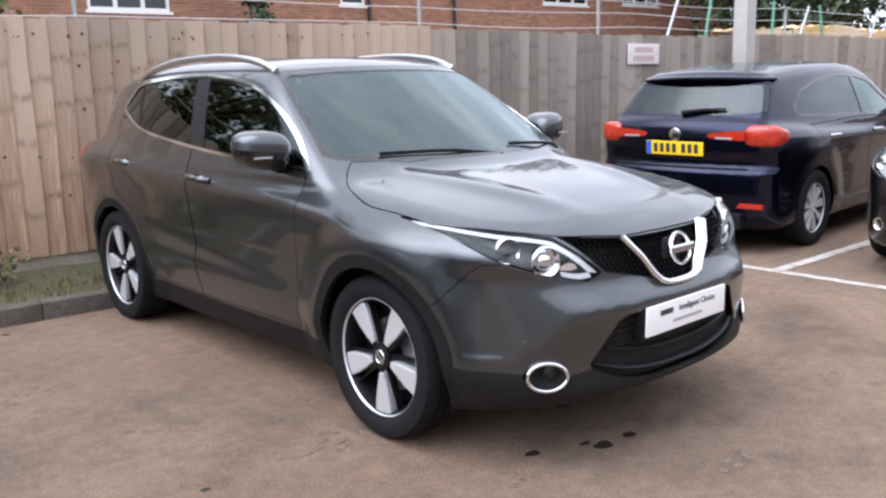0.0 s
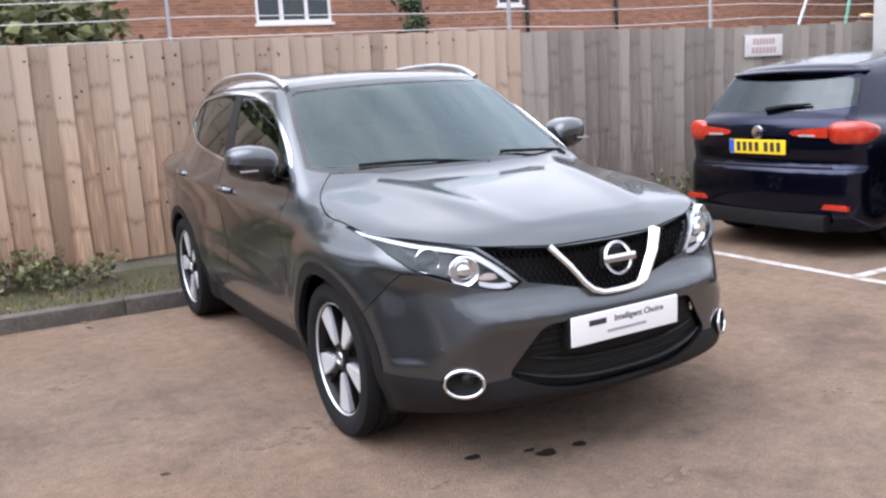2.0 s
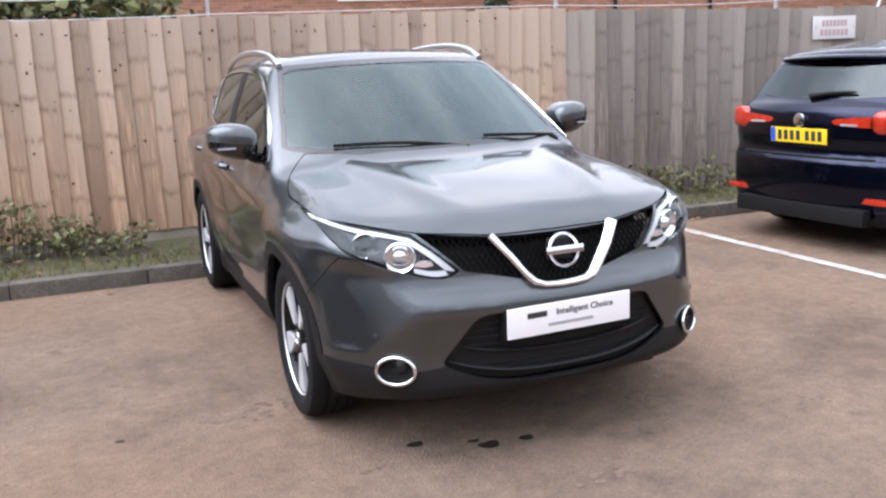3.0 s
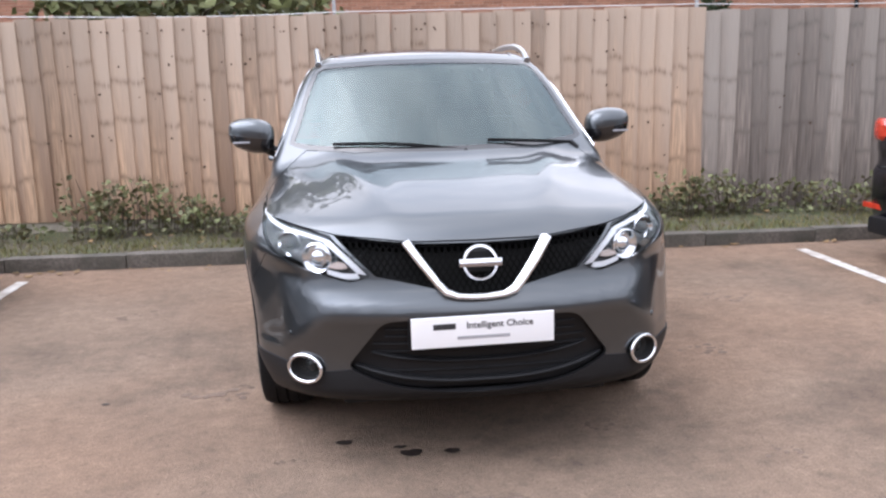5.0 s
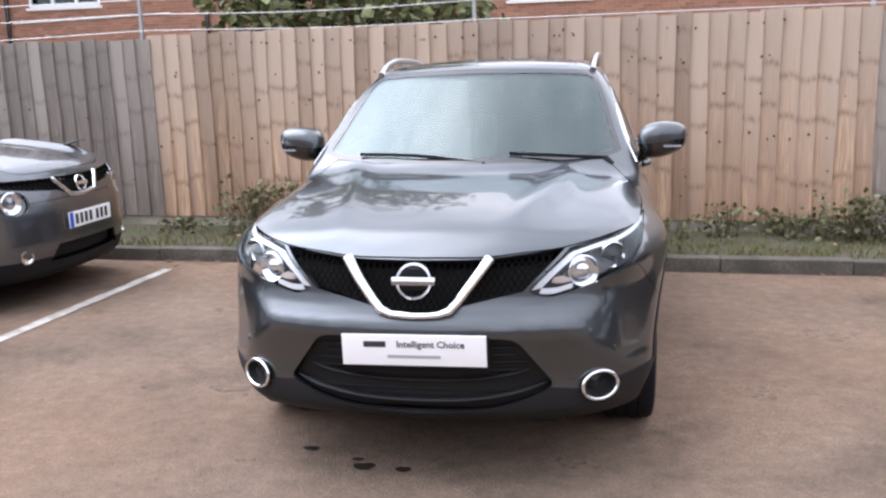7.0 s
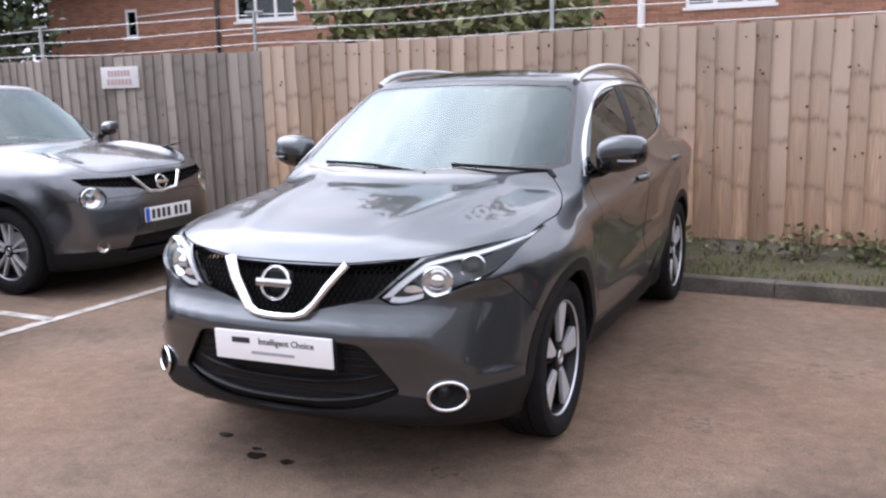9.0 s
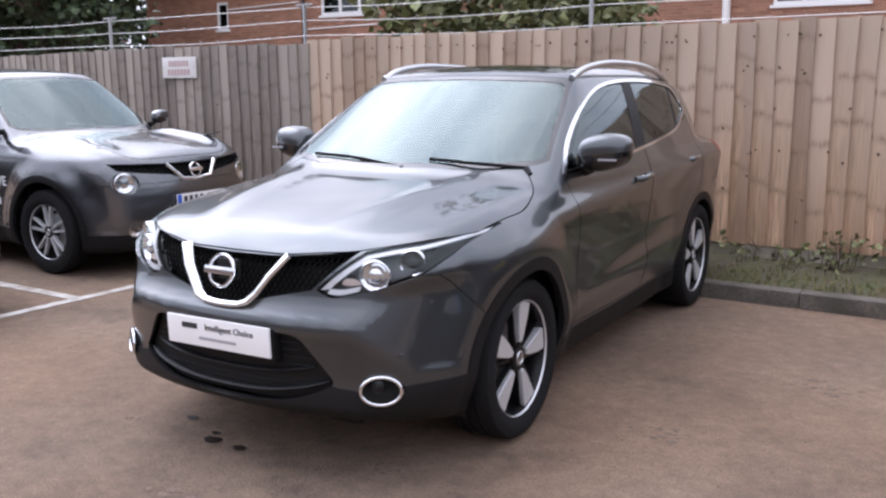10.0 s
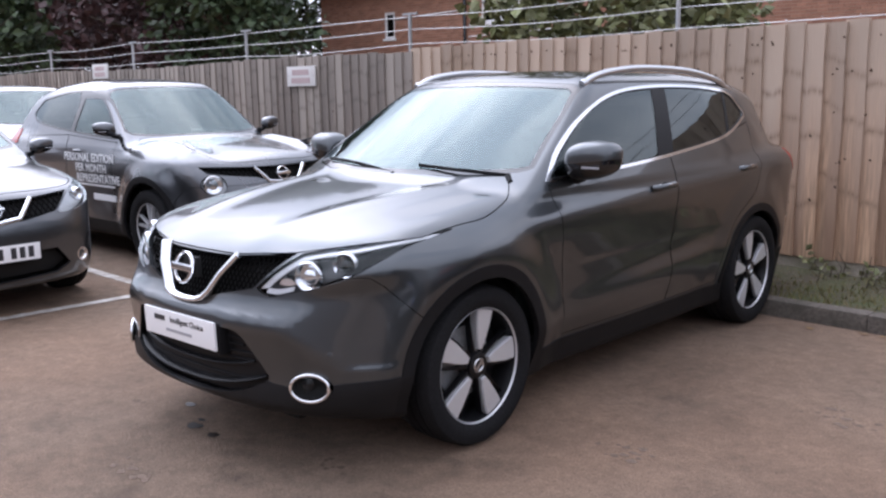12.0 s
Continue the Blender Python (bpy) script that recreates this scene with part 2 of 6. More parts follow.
M = {
    "tarmac": tarmac(),
    "tarmac_worn": material("tarmac_worn", (.165, .115, .085), .9, vary=.35, grain=90, bump=.004),
    "white_line": material("white_line", (.56, .53, .49), .8, vary=.28, grain=60, bump=.003, tint=(.31, .26, .22), broad=9),
    "kerb": material("kerb", (.125, .108, .092), .9, vary=.35, grain=45, bump=.006, tint=(.07, .065, .052), broad=4, each=.12),
    "gravel_board": material("gravel_board", (.42, .365, .30), .9, vary=.2, grain=60, bump=.004, tint=(.25, .23, .17), broad=3, each=.1),
    "soil": material("soil", (.09, .075, .05), .95, vary=.5, grain=30, bump=.02, tint=(.07, .08, .03), broad=5),
    "board_new": material("board_new", (.47, .308, .198), .85, vary=.42, grain=13, bump=.006, tint=(.33, .205, .135), broad=1.1, each=.25, stretch=(6, 6, .5), rails=.36, aged=(.44, .340, .262)),
    "board_old": material("board_old", (.265, .214, .180), .88, vary=.5, grain=13, bump=.007, tint=(.165, .137, .120), broad=1.2, each=.24, stretch=(6, 6, .5), rails=.25, aged=(.305, .266, .230)),
    "knot": material("knot", (.09, .055, .035), .9, vary=.3, grain=60),
    "brick": material("brick", (.36, .19, .125), .9, vary=.25, grain=50, bump=.004, tint=(.30, .155, .105), broad=.8, each=.18, island=True),
    "mortar": material("mortar", (.42, .33, .27), .95, vary=.15, grain=60),
    "upvc": material("upvc", (.80, .80, .80), .4),
    "paint_grey": paint("paint_grey", (.078, .086, .093), rough=.32),
    "paint_blue": paint("paint_blue", (.006, .008, .026), rough=.25),
    "paint_silver": paint("paint_silver", (.135, .14, .15)),
    "paint_slate": paint("paint_slate", (.125, .13, .14)),
    "paint_dark": paint("paint_dark", (.03, .032, .036)),
    "paint_white": material("paint_white", (.72, .73, .74), .3, coat=1.0),
    "plastic": material("plastic", (.008, .008, .009), .55, vary=.2, grain=300, bump=.0008, spec=.22),
    "plastic_satin": material("plastic_satin", (.010, .010, .011), .5, vary=.2, grain=300, spec=.25),
    "gloss_black": material("gloss_black", (.008, .008, .009), .12, coat=.5),
    "intake": material("intake", (.007, .007, .008), .5, spec=.25),
    "void": material("void", (.006, .006, .006), .9),
    "chrome": material("chrome", (.80, .81, .83), .10, metal=1.0),
    "silver_satin": material("silver_satin", (.62, .63, .65), .28, metal=1.0),
    "rubber": material("rubber", (.010, .010, .011), .8, vary=.3, grain=80, bump=.0015, spec=.2),
    "alloy": material("alloy", (.68, .69, .71), .42, metal=.55, vary=.04, grain=200),
    "alloy_dark": material("alloy_dark", (.006, .006, .007), .35, spec=.3),
    "seat": material("seat", (.03, .03, .032), .85, vary=.2, grain=120),
    "dash": material("dash", (.035, .035, .037), .75, vary=.2, grain=200),
    "liner": material("liner", (.35, .34, .32), .9),
    "glass": glassy("glass", (.56, .64, .62), .07),
    "glass_side": glassy("glass_side", (.30, .32, .32), .07),
    "glass_privacy": glassy("glass_privacy", (.07, .07, .075), .06),
    "glass_dark": glassy("glass_dark", (.35, .36, .36), .06),
    "lens": glassy("lens", (.97, .975, .98), .012, edge=.4),
    "lamp_grey": material("lamp_grey", (.060, .061, .064), .45),
    "lamp_strip": material("lamp_strip", (.62, .63, .65), .25),
    "lamp_amber": material("lamp_amber", (.45, .37, .33), .3),
    "lamp_white": material("lamp_white", (.48, .49, .50), .3, metal=.35),
    "mesh_black": material("mesh_black", (.004, .004, .004), .8, spec=.04),
    "red_lens": material("red_lens", (.42, .030, .012), .18, coat=.6, vary=.25, grain=25),
    "plate_white": material("plate_white", (.85, .85, .86), .35),
    "plate_yellow": material("plate_yellow", (.86, .60, .02), .35),
    "plate_blue": material("plate_blue", (.02, .10, .55), .35),
    "ink": material("ink", (.03, .03, .035), .5),
    "ink_grey": material("ink_grey", (.35, .35, .37), .5),
    "sign": material("sign", (.74, .72, .70), .5, vary=.06, grain=20, tint=(.66, .63, .60), broad=5),
    "ink_red": material("ink_red", (.55, .12, .12), .5),
    "sign_ink": material("sign_ink", (.50, .36, .36), .6),
    "galv": material("galv", (.42, .43, .44), .5, metal=.5, vary=.15, grain=30),
    "wire": material("wire", (.60, .60, .60), .5, metal=.4),
    "green_post": material("green_post", (.12, .33, .24), .5),
    "leaf": material("leaf", (.165, .185, .075), .6, vary=.4, grain=8, each=.35, island=True, tint=(.17, .165, .08), broad=1.5),
    "leaf_tree": material("leaf_tree", (.045, .070, .028), .6, vary=.4, grain=8, each=.4, island=True, tint=(.03, .05, .02), broad=.8),
    "leaf_red": material("leaf_red", (.075, .035, .035), .6, vary=.4, grain=8, each=.4, island=True, tint=(.05, .03, .03), broad=.8),
    "grass": material("grass", (.15, .16, .055), .7, vary=.4, grain=8, each=.35, island=True, tint=(.24, .18, .09), broad=1.5),
    "leaf_brown": material("leaf_brown", (.20, .14, .07), .7, vary=.4, grain=8, each=.35, island=True, tint=(.15, .13, .06), broad=1.5),
    "leaf_dry": material("leaf_dry", (.30, .19, .09), .8, vary=.3, grain=30, each=.35),
    "bark": material("bark", (.09, .07, .05), .9, vary=.4, grain=20, bump=.01),
    "canvas": material("canvas", (.55, .36, .15), .8, vary=.15, grain=40, tint=(.62, .50, .34), broad=2),
    "roof_tile": material("roof_tile", (.16, .09, .07), .9, vary=.3, grain=20, each=.2),
    "oil": material("oil", (.025, .018, .016), .45, vary=.3, grain=60),
}

M["paint_blue"].node_tree.nodes["Principled BSDF"].inputs["Coat Weight"].default_value = .5

# ---- mesh helpers ----
def thing(name, label, category, m=None, group="", kind=""):
    """An empty at a thing's base, under which its parts hang."""
    ob = new(name)
    ob.empty_display_size = 0.2
    if m is not None:
        ob.matrix_world = m
    return tagged(ob, label, category, group, kind)


def part(name, bm, mat, parent=None, label="", smooth=None):
    """Links a bmesh as one mesh object, under a thing or a part."""
    me = bpy.data.meshes.new(name)
    bm.to_mesh(me)
    bm.free()
    if mat is not None:
        me.materials.append(mat)
    if smooth:
        me.shade_smooth()
        me.set_sharp_from_angle(angle=radians(smooth))
    ob = new(name, me)
    ob.parent = parent
    if label:
        ob["label"] = label
    return ob


def box(bm, lo, hi, bevel=0.0, m=None):
    """A box from corner to corner, its edges rounded."""
    t = bmesh.new()
    bmesh.ops.create_cube(t, size=1)
    lo, hi = Vector(lo), Vector(hi)
    for v in t.verts:
        v.co = Vector([(lo[i] + hi[i]) / 2 + v.co[i] * (hi[i] - lo[i]) for i in range(3)])
    if bevel:
        bmesh.ops.bevel(t, geom=t.edges[:], offset=bevel, segments=2, affect="EDGES", profile=0.7)
    return join(bm, t, m)


def join(bm, t, m=None):
    if m is not None:
        bmesh.ops.transform(t, matrix=m, verts=t.verts[:])
        if m.determinant() < 0:
            bmesh.ops.reverse_faces(t, faces=t.faces[:])
    me = bpy.data.meshes.new("t")
    t.to_mesh(me)
    t.free()
    bm.from_mesh(me)
    bpy.data.meshes.remove(me)
    return bm


def tube(bm, pts, r, n=8, close=False, flat=1.0):
    """A round bar along points; r is one radius or one for each point."""
    pts, made = [Vector(p) for p in pts], []
    rs = r if isinstance(r, (list, tuple)) else [r] * len(pts)
    rings, side = [], None
    for i, p in enumerate(pts):
        a, b = pts[i - 1] if (i or close) else p, pts[(i + 1) % len(pts)] if (i + 1 < len(pts) or close) else p
        d = (b - a).normalized()
        if side is None:
            side = d.orthogonal().normalized() if abs(d.z) > .9 else d.cross(Vector((0, 0, 1))).normalized()
        side = (side - d * side.dot(d)).normalized()
        up = d.cross(side)
        rings.append([bm.verts.new(p + (side * math.cos(2 * math.pi * k / n) + up * flat * math.sin(2 * math.pi * k / n)) * rs[i]) for k in range(n)])
    for i in range(len(rings) - (0 if close else 1)):
        q, w = rings[i], rings[(i + 1) % len(rings)]
        for k in range(n):
            made.append(bm.faces.new((q[k], q[(k + 1) % n], w[(k + 1) % n], w[k])))
    if not close:
        bm.faces.new(rings[0][::-1])
        bm.faces.new(rings[-1])
    return bm


def lathe(bm, profile, n=48, axis="x", m=None):
    """Turns a profile of (along, radius) about an axis."""
    t = bmesh.new()
    rings = []
    for a, r in profile:
        ring = []
        for k in range(n):
            c, s = math.cos(2 * math.pi * k / n) * r, math.sin(2 * math.pi * k / n) * r
            ring.append(t.verts.new((a, c, s) if axis == "x" else (c, s, a) if axis == "z" else (c, a, s)))
        rings.append(ring)
    for q, w in zip(rings, rings[1:]):
        for k in range(n):
            t.faces.new((q[k], q[(k + 1) % n], w[(k + 1) % n], w[k]))
    bmesh.ops.recalc_face_normals(t, faces=t.faces[:])
    return join(bm, t, m)


def slab(bm, outline, depth, m=None, bevel=0.0):
    """A flat outline in x, y raised by depth along z."""
    t = bmesh.new()
    f = t.faces.new([t.verts.new((x, y, 0)) for x, y in outline])
    g = bmesh.ops.extrude_face_region(t, geom=[f])
    bmesh.ops.translate(t, vec=(0, 0, depth), verts=[v for v in g["geom"] if isinstance(v, bmesh.types.BMVert)])
    bmesh.ops.recalc_face_normals(t, faces=t.faces[:])
    if bevel:
        bmesh.ops.bevel(t, geom=[e for e in t.edges if abs(e.verts[0].co.z - depth) < 1e-6 and abs(e.verts[1].co.z - depth) < 1e-6], offset=bevel, segments=2, affect="EDGES")
    return join(bm, t, m)


def spline(pts, n=6, close=False):
    """Points on a smooth curve through a few points of any dimension."""
    p = [np.array(q, float) for q in pts]
    k = len(p)
    out = []
    for i in range(k if close else k - 1):
        a, b, c, d = (p[(i + j) % k] if close else p[min(max(i + j, 0), k - 1)] for j in (-1, 0, 1, 2))
        for j in range(n):
            s = j / n
            out.append(.5 * (2 * b + (c - a) * s + (2 * a - 5 * b + 4 * c - d) * s * s + (3 * b - a - 3 * c + d) * s**3))
    if not close:
        out.append(p[-1])
    return out


def lettering(words, size, mat, m, parent=None, name="lettering"):
    """Words in the built-in font, as a thin raised mesh on the plane x, y of m."""
    cu = bpy.data.curves.new(name, "FONT")
    cu.body, cu.size, cu.align_x, cu.align_y, cu.extrude, cu.resolution_u = words, size, "CENTER", "CENTER", .0008, 2
    cu.offset = .02 * size
    ob = bpy.data.objects.new(name, cu)
    me = bpy.data.meshes.new_from_object(ob)
    bpy.data.objects.remove(ob)
    me.materials.append(mat)
    me.transform(m)
    made = new(name, me)
    made.parent = parent
    return made

# ---- car shells: a smooth solid described by a few profile curves ----
def curve(pts):
    """A smooth curve through a few (at, value) pairs, as a fast table look-up."""
    a = np.array([p[0] for p in pts], float)
    v = np.array([p[1] for p in pts], float)
    m = np.zeros(len(a))
    d = np.diff(v) / np.diff(a)
    m[1:-1] = np.where(d[1:] * d[:-1] > 0, 2 * d[1:] * d[:-1] / (d[1:] + d[:-1] + 1e-12), 0.0)
    m[0], m[-1] = d[0], d[-1]
    t = np.linspace(a[0], a[-1], 5000)
    i = np.clip(np.searchsorted(a, t) - 1, 0, len(a) - 2)
    h = a[i + 1] - a[i]
    s = (t - a[i]) / h
    w = (2 * s**3 - 3 * s**2 + 1) * v[i] + (s**3 - 2 * s**2 + s) * h * m[i] + (3 * s**2 - 2 * s**3) * v[i + 1] + (s**3 - s**2) * h * m[i + 1]
    return lambda q: np.interp(q, t, w)


def smax(a, b, k):
    h = np.clip(k - np.abs(a - b), 0, None) / k
    return np.maximum(a, b) + h * h * k / 4


def smin(a, b, k):
    return -smax(-a, -b, k)


def ease(a, b, q):
    s = np.clip((q - a) / (b - a), 0, 1)
    return s * s * (3 - 2 * s)


def crossover_solid():
    width = curve([(-1.0, .66), (-.6, .803), (-.3, .862), (0, .887), (.5, .880), (1.2, .878), (2.2, .880), (2.65, .884), (2.95, .880), (3.12, .868), (3.27, .835), (3.5, .72)])
    shoulder = curve([(-1.0, .78), (-.4, .812), (0, .826), (.35, .866), (.7, .897), (1.5, .925), (2.4, .965), (3.0, .985), (3.6, .98)])
    above = curve([(-.1, 0), (.0, 0), (.03, -.004), (.07, -.021), (.12, -.049), (.18, -.088), (.30, -.18)])
    below = curve([(.0, 0), (.06, -.003), (.14, -.012), (.24, -.022), (.34, -.026), (.8, -.030)])
    nose = curve([(.15, -.40), (.20, -.56), (.245, -.73), (.275, -.805), (.315, -.845), (.35, -.846), (.42, -.840), (.54, -.852), (.595, -.862), (.635, -.853), (.66, -.833), (.70, -.808), (.76, -.792), (.84, -.775), (.90, -.74), (1.0, -.66), (1.2, -.5)])
    tail = curve([(.2, 3.40), (.35, 3.49), (.6, 3.507), (.8, 3.49), (.95, 3.46), (1.1, 3.42), (1.3, 3.32)])
    bonnet = curve([(-1.0, .80), (-.8, .872), (-.6, .945), (-.3, 1.005), (.1, 1.055), (.45, 1.085), (1.2, 1.10), (2.2, 1.13), (3.0, 1.15), (3.5, 1.13)])
    upper = curve([(.0, .76), (.5, .805), (1.0, .822), (1.6, .828), (2.2, .822), (2.8, .778), (3.1, .72), (3.4, .62)])
    roof = curve([(.6, 1.46), (1.05, 1.545), (1.5, 1.583), (2.0, 1.588), (2.6, 1.56), (3.1, 1.50), (3.5, 1.44)])

    def solid(x, y, z):
        x = np.abs(x)
        rf, rr = np.hypot(y, z - .343), np.hypot(y - 2.646, z - .343)
        flare = .034 * ease(.64, .45, rf) + .020 * ease(.62, .45, rr)
        rise = z - shoulder(y)
        crest = .475 + .055 * (y - .6)             # lower door crease, climbing towards the back
        doors = ease(.45, 1.35, y) * ease(2.35, 1.85, y)
        blade = .018 * ease(crest + .085, crest - .005, z) * doors
        tuck = .060 * ease(crest - .01, .20, z)
        side = x - (width(y) + above(rise) + below(-rise) + flare + blade - tuck)
        front = nose(z) + .34 * x ** 2.5 - y
        # flat cheek between headlight, wheel arch and fog lamp
        cheek = (x - .56) * .60 - (y + .773) * .785 + (z - .638) * .25
        front = smax(front, cheek - .09 * ease(.475, .395, z) - .05 * ease(.72, .84, z), .014)
        ridge = .017 * np.exp(-((x - (.40 + .22 * (y + .2))) / .075) ** 2) * ease(-.78, -.2, y)
        top = z - (bonnet(y) - .10 * x * x + ridge - .004 * ease(.3, .0, x) * ease(-.6, .1, y))
        back = y - (tail(z) - .19 * x ** 2.2)
        low = smax(smax(side, front, .16), smax(top, back, .08), .11)
        low = smax(low, .19 - z, .05)
        wall = x - (upper(y) - .40 * (np.maximum(z, 1.03) - 1.08) - .22 * np.clip(z - 1.15, 0, 1) ** 2)
        screen = ((z - 1.045) * .86 - (y - .20 - .44 * x * x) * .50) / .995 - .02
        rear = ((y - 3.42 + .25 * x * x) * .42 + (z - 1.10) * .20) / .465
        cab = smax(smax(wall, z - (roof(y) - .10 * x * x), .10), smax(screen, rear, .04), .05)
        cab = smax(cab, .7 - z, .02)
        return smin(low, cab, .035)

    return solid

# ---- ground, kerb, fence ----
LEAN_Y = -0.04                       # the fence and the kerb run slightly askew to the parked car


def fence_y(x):
    return 3.98 + LEAN_Y * x


bm = bmesh.new()
n_side = 60
for i in range(n_side + 1):
    for j in range(n_side + 1):
        x, y = (i / n_side * 2 - 1), (j / n_side * 2 - 1)
        x, y = 400 * x * abs(x), 400 * y * abs(y)
        bm.verts.new((x, y, -.002))
bm.verts.ensure_lookup_table()
for i in range(n_side):
    for j in range(n_side):
        a = i * (n_side + 1) + j
        bm.faces.new([bm.verts[k] for k in (a, a + n_side + 1, a + n_side + 2, a + 1)])
ground = part("ground", bm, M["tarmac"])
tagged(ground, "worn reddish-brown tarmac of a car park", "ground", kind="structure")

yaw = math.degrees(math.atan(LEAN_Y))
SET = pose(0, 0, 0, 0, 0, yaw)       # the frame of fence and kerb
V0 = 3.98 * math.cos(radians(yaw))   # the fence's face in that frame
K0 = 2.93 * math.cos(radians(yaw))   # the kerb's front


def in_set(u, v, z=0):
    return SET @ Vector((u, v, z))


bm = bmesh.new()
cols = 160
rows_v = [K0 + .12, K0 + .3, K0 + .5, K0 + .8, V0 + .4]
grid = [[bm.verts.new(in_set(-20 + 34 * i / cols, v, .075 + .035 * noise.noise((i * .35, v * 3, 0)) + .05 * (k / 4))) for k, v in enumerate(rows_v)] for i in range(cols + 1)]
for a, b in zip(grid, grid[1:]):
    for k in range(len(rows_v) - 1):
        bm.faces.new((a[k], b[k], b[k + 1], a[k + 1]))
verge = part("verge", bm, M["soil"], smooth=80)
tagged(verge, "narrow strip of bare soil between kerb and fence", "verge", kind="structure")

kerb = thing("kerb", "line of low weathered concrete kerb stones", "kerb", kind="structure")
bm = bmesh.new()
box(bm, (-.455, 0, -.1), (.455, .125, .105), .012)
stone = part("kerb_stone", bm, M["kerb"], kerb, smooth=40)
for i in range(-21, 15):
    o = stone if i == -21 else stone.copy()
    if o is not stone:
        scene.collection.objects.link(o)
    o.matrix_world = SET @ pose(i * .915, K0 + random.uniform(-.006, .006), random.uniform(-.008, .006), random.uniform(-1, 1), 0, random.uniform(-.4, .4))

fence = thing("fence", "tall close-boarded timber fence with overlapping vertical boards", "fence", kind="structure")
PITCH = .144
board_meshes = {}
for kind in ("board_new", "board_old"):
    for k in range(3):
        bm = bmesh.new()
        segs = 10
        w, h = .168, 1.0
        ring = []
        for j in range(segs + 1):
            z = j / segs
            sway = .004 * math.sin(z * 5 + k * 2) + .002 * math.sin(z * 13 + k)
            ring.append([bm.verts.new(c) for c in ((-w / 2 + sway, .010, z), (-w / 2 + sway, -.003, z), (w / 2 + sway, -.025 - .003 * math.sin(z * 7 + k), z), (w / 2 + sway, .010, z))])
        for a, b in zip(ring, ring[1:]):
            for q in range(4):
                bm.faces.new((a[q], a[(q + 1) % 4], b[(q + 1) % 4], b[q]))
        bm.faces.new(ring[0][::-1]), bm.faces.new(ring[-1])
        bmesh.ops.recalc_face_normals(bm, faces=bm.faces[:])
        me = bpy.data.meshes.new("board")
        bm.to_mesh(me), bm.free()
        me.materials.append(M[kind])
        board_meshes[kind, k] = me
BASE = .215
u = -19.0
while u < 14.0:
    new_part = -3.72 < u < 2.56
    kind = "board_new" if new_part else "board_old"
    b = new("board", board_meshes[kind, random.randrange(3)])
    b.parent = fence
    top = (1.925 if new_part else 1.885) + random.uniform(-.012, .012) + (.02 * math.sin(u * .8) if not new_part else 0)
    lo = BASE if u < 2.56 else .12
    b.matrix_world = SET @ pose(u, V0 + random.uniform(-.004, .004), lo, 0, random.uniform(-.35, .35), random.uniform(-1, 1)) @ Matrix.Diagonal((1, 1, top - lo, 1))
    u += PITCH * random.uniform(.93, 1.07)
for i in range(-10, 8):
    bm = bmesh.new()
    box(bm, (-.915, .012, 0), (.915, .06, .225), .006)
    o = part("gravel_board", bm, M["gravel_board"], fence)
    o.matrix_world = SET @ pose(i * 1.84 + .3, V0 - .012, random.uniform(-.01, .005))
for z in (.55, 1.15, 1.72):
    bm = bmesh.new()
    box(bm, (-19, .012, z - .04), (14, .07, z + .04))
    o = part("rail", bm, M["board_old"], fence)
    o.matrix_world = SET @ pose(0, V0, 0)

knot_me = []
for k in range(3):
    bm = bmesh.new()
    ring = [bm.verts.new((.011 * math.cos(a) * (1 + .3 * math.sin(2 * a + k)), 0, .016 * math.sin(a) * (1 + .25 * math.cos(3 * a + k)))) for a in np.linspace(0, 2 * math.pi, 13)[:-1]]
    mid = bm.verts.new((0, -.004, 0))
    for a, b in zip(ring, ring[1:] + ring[:1]):
        bm.faces.new((a, b, mid))
    me = bpy.data.meshes.new("knot")
    bm.to_mesh(me), bm.free()
    me.materials.append(M["knot"])
    knot_me.append(me)
spots = [(-2.28, 1.82), (-2.22, 1.80), (-2.42, 1.825), (-1.16, 1.825), (-1.08, 1.79), (-.98, 1.81), (-1.33, 1.815), (-2.55, 1.81), (-2.6, 1.815)]
spots += [(random.uniform(-3.7, 2.5), random.choice([1.81, 1.55, 1.27, .92, .62, random.uniform(.4, 1.8)]) + random.uniform(-.04, .04)) for _ in range(120)]
spots += [(random.choice([random.uniform(-9, -3.7), random.uniform(2.6, 8)]), random.uniform(.5, 1.8)) for _ in range(50)]
for u, z in spots:
    o = new("knot", random.choice(knot_me))
    o.parent = fence
    k = random.uniform(.4, .95)
    o.matrix_world = SET @ pose(u, V0 - .029, z, 0, random.uniform(0, 180), 3) @ Matrix.Diagonal((k, 1, k, 1))

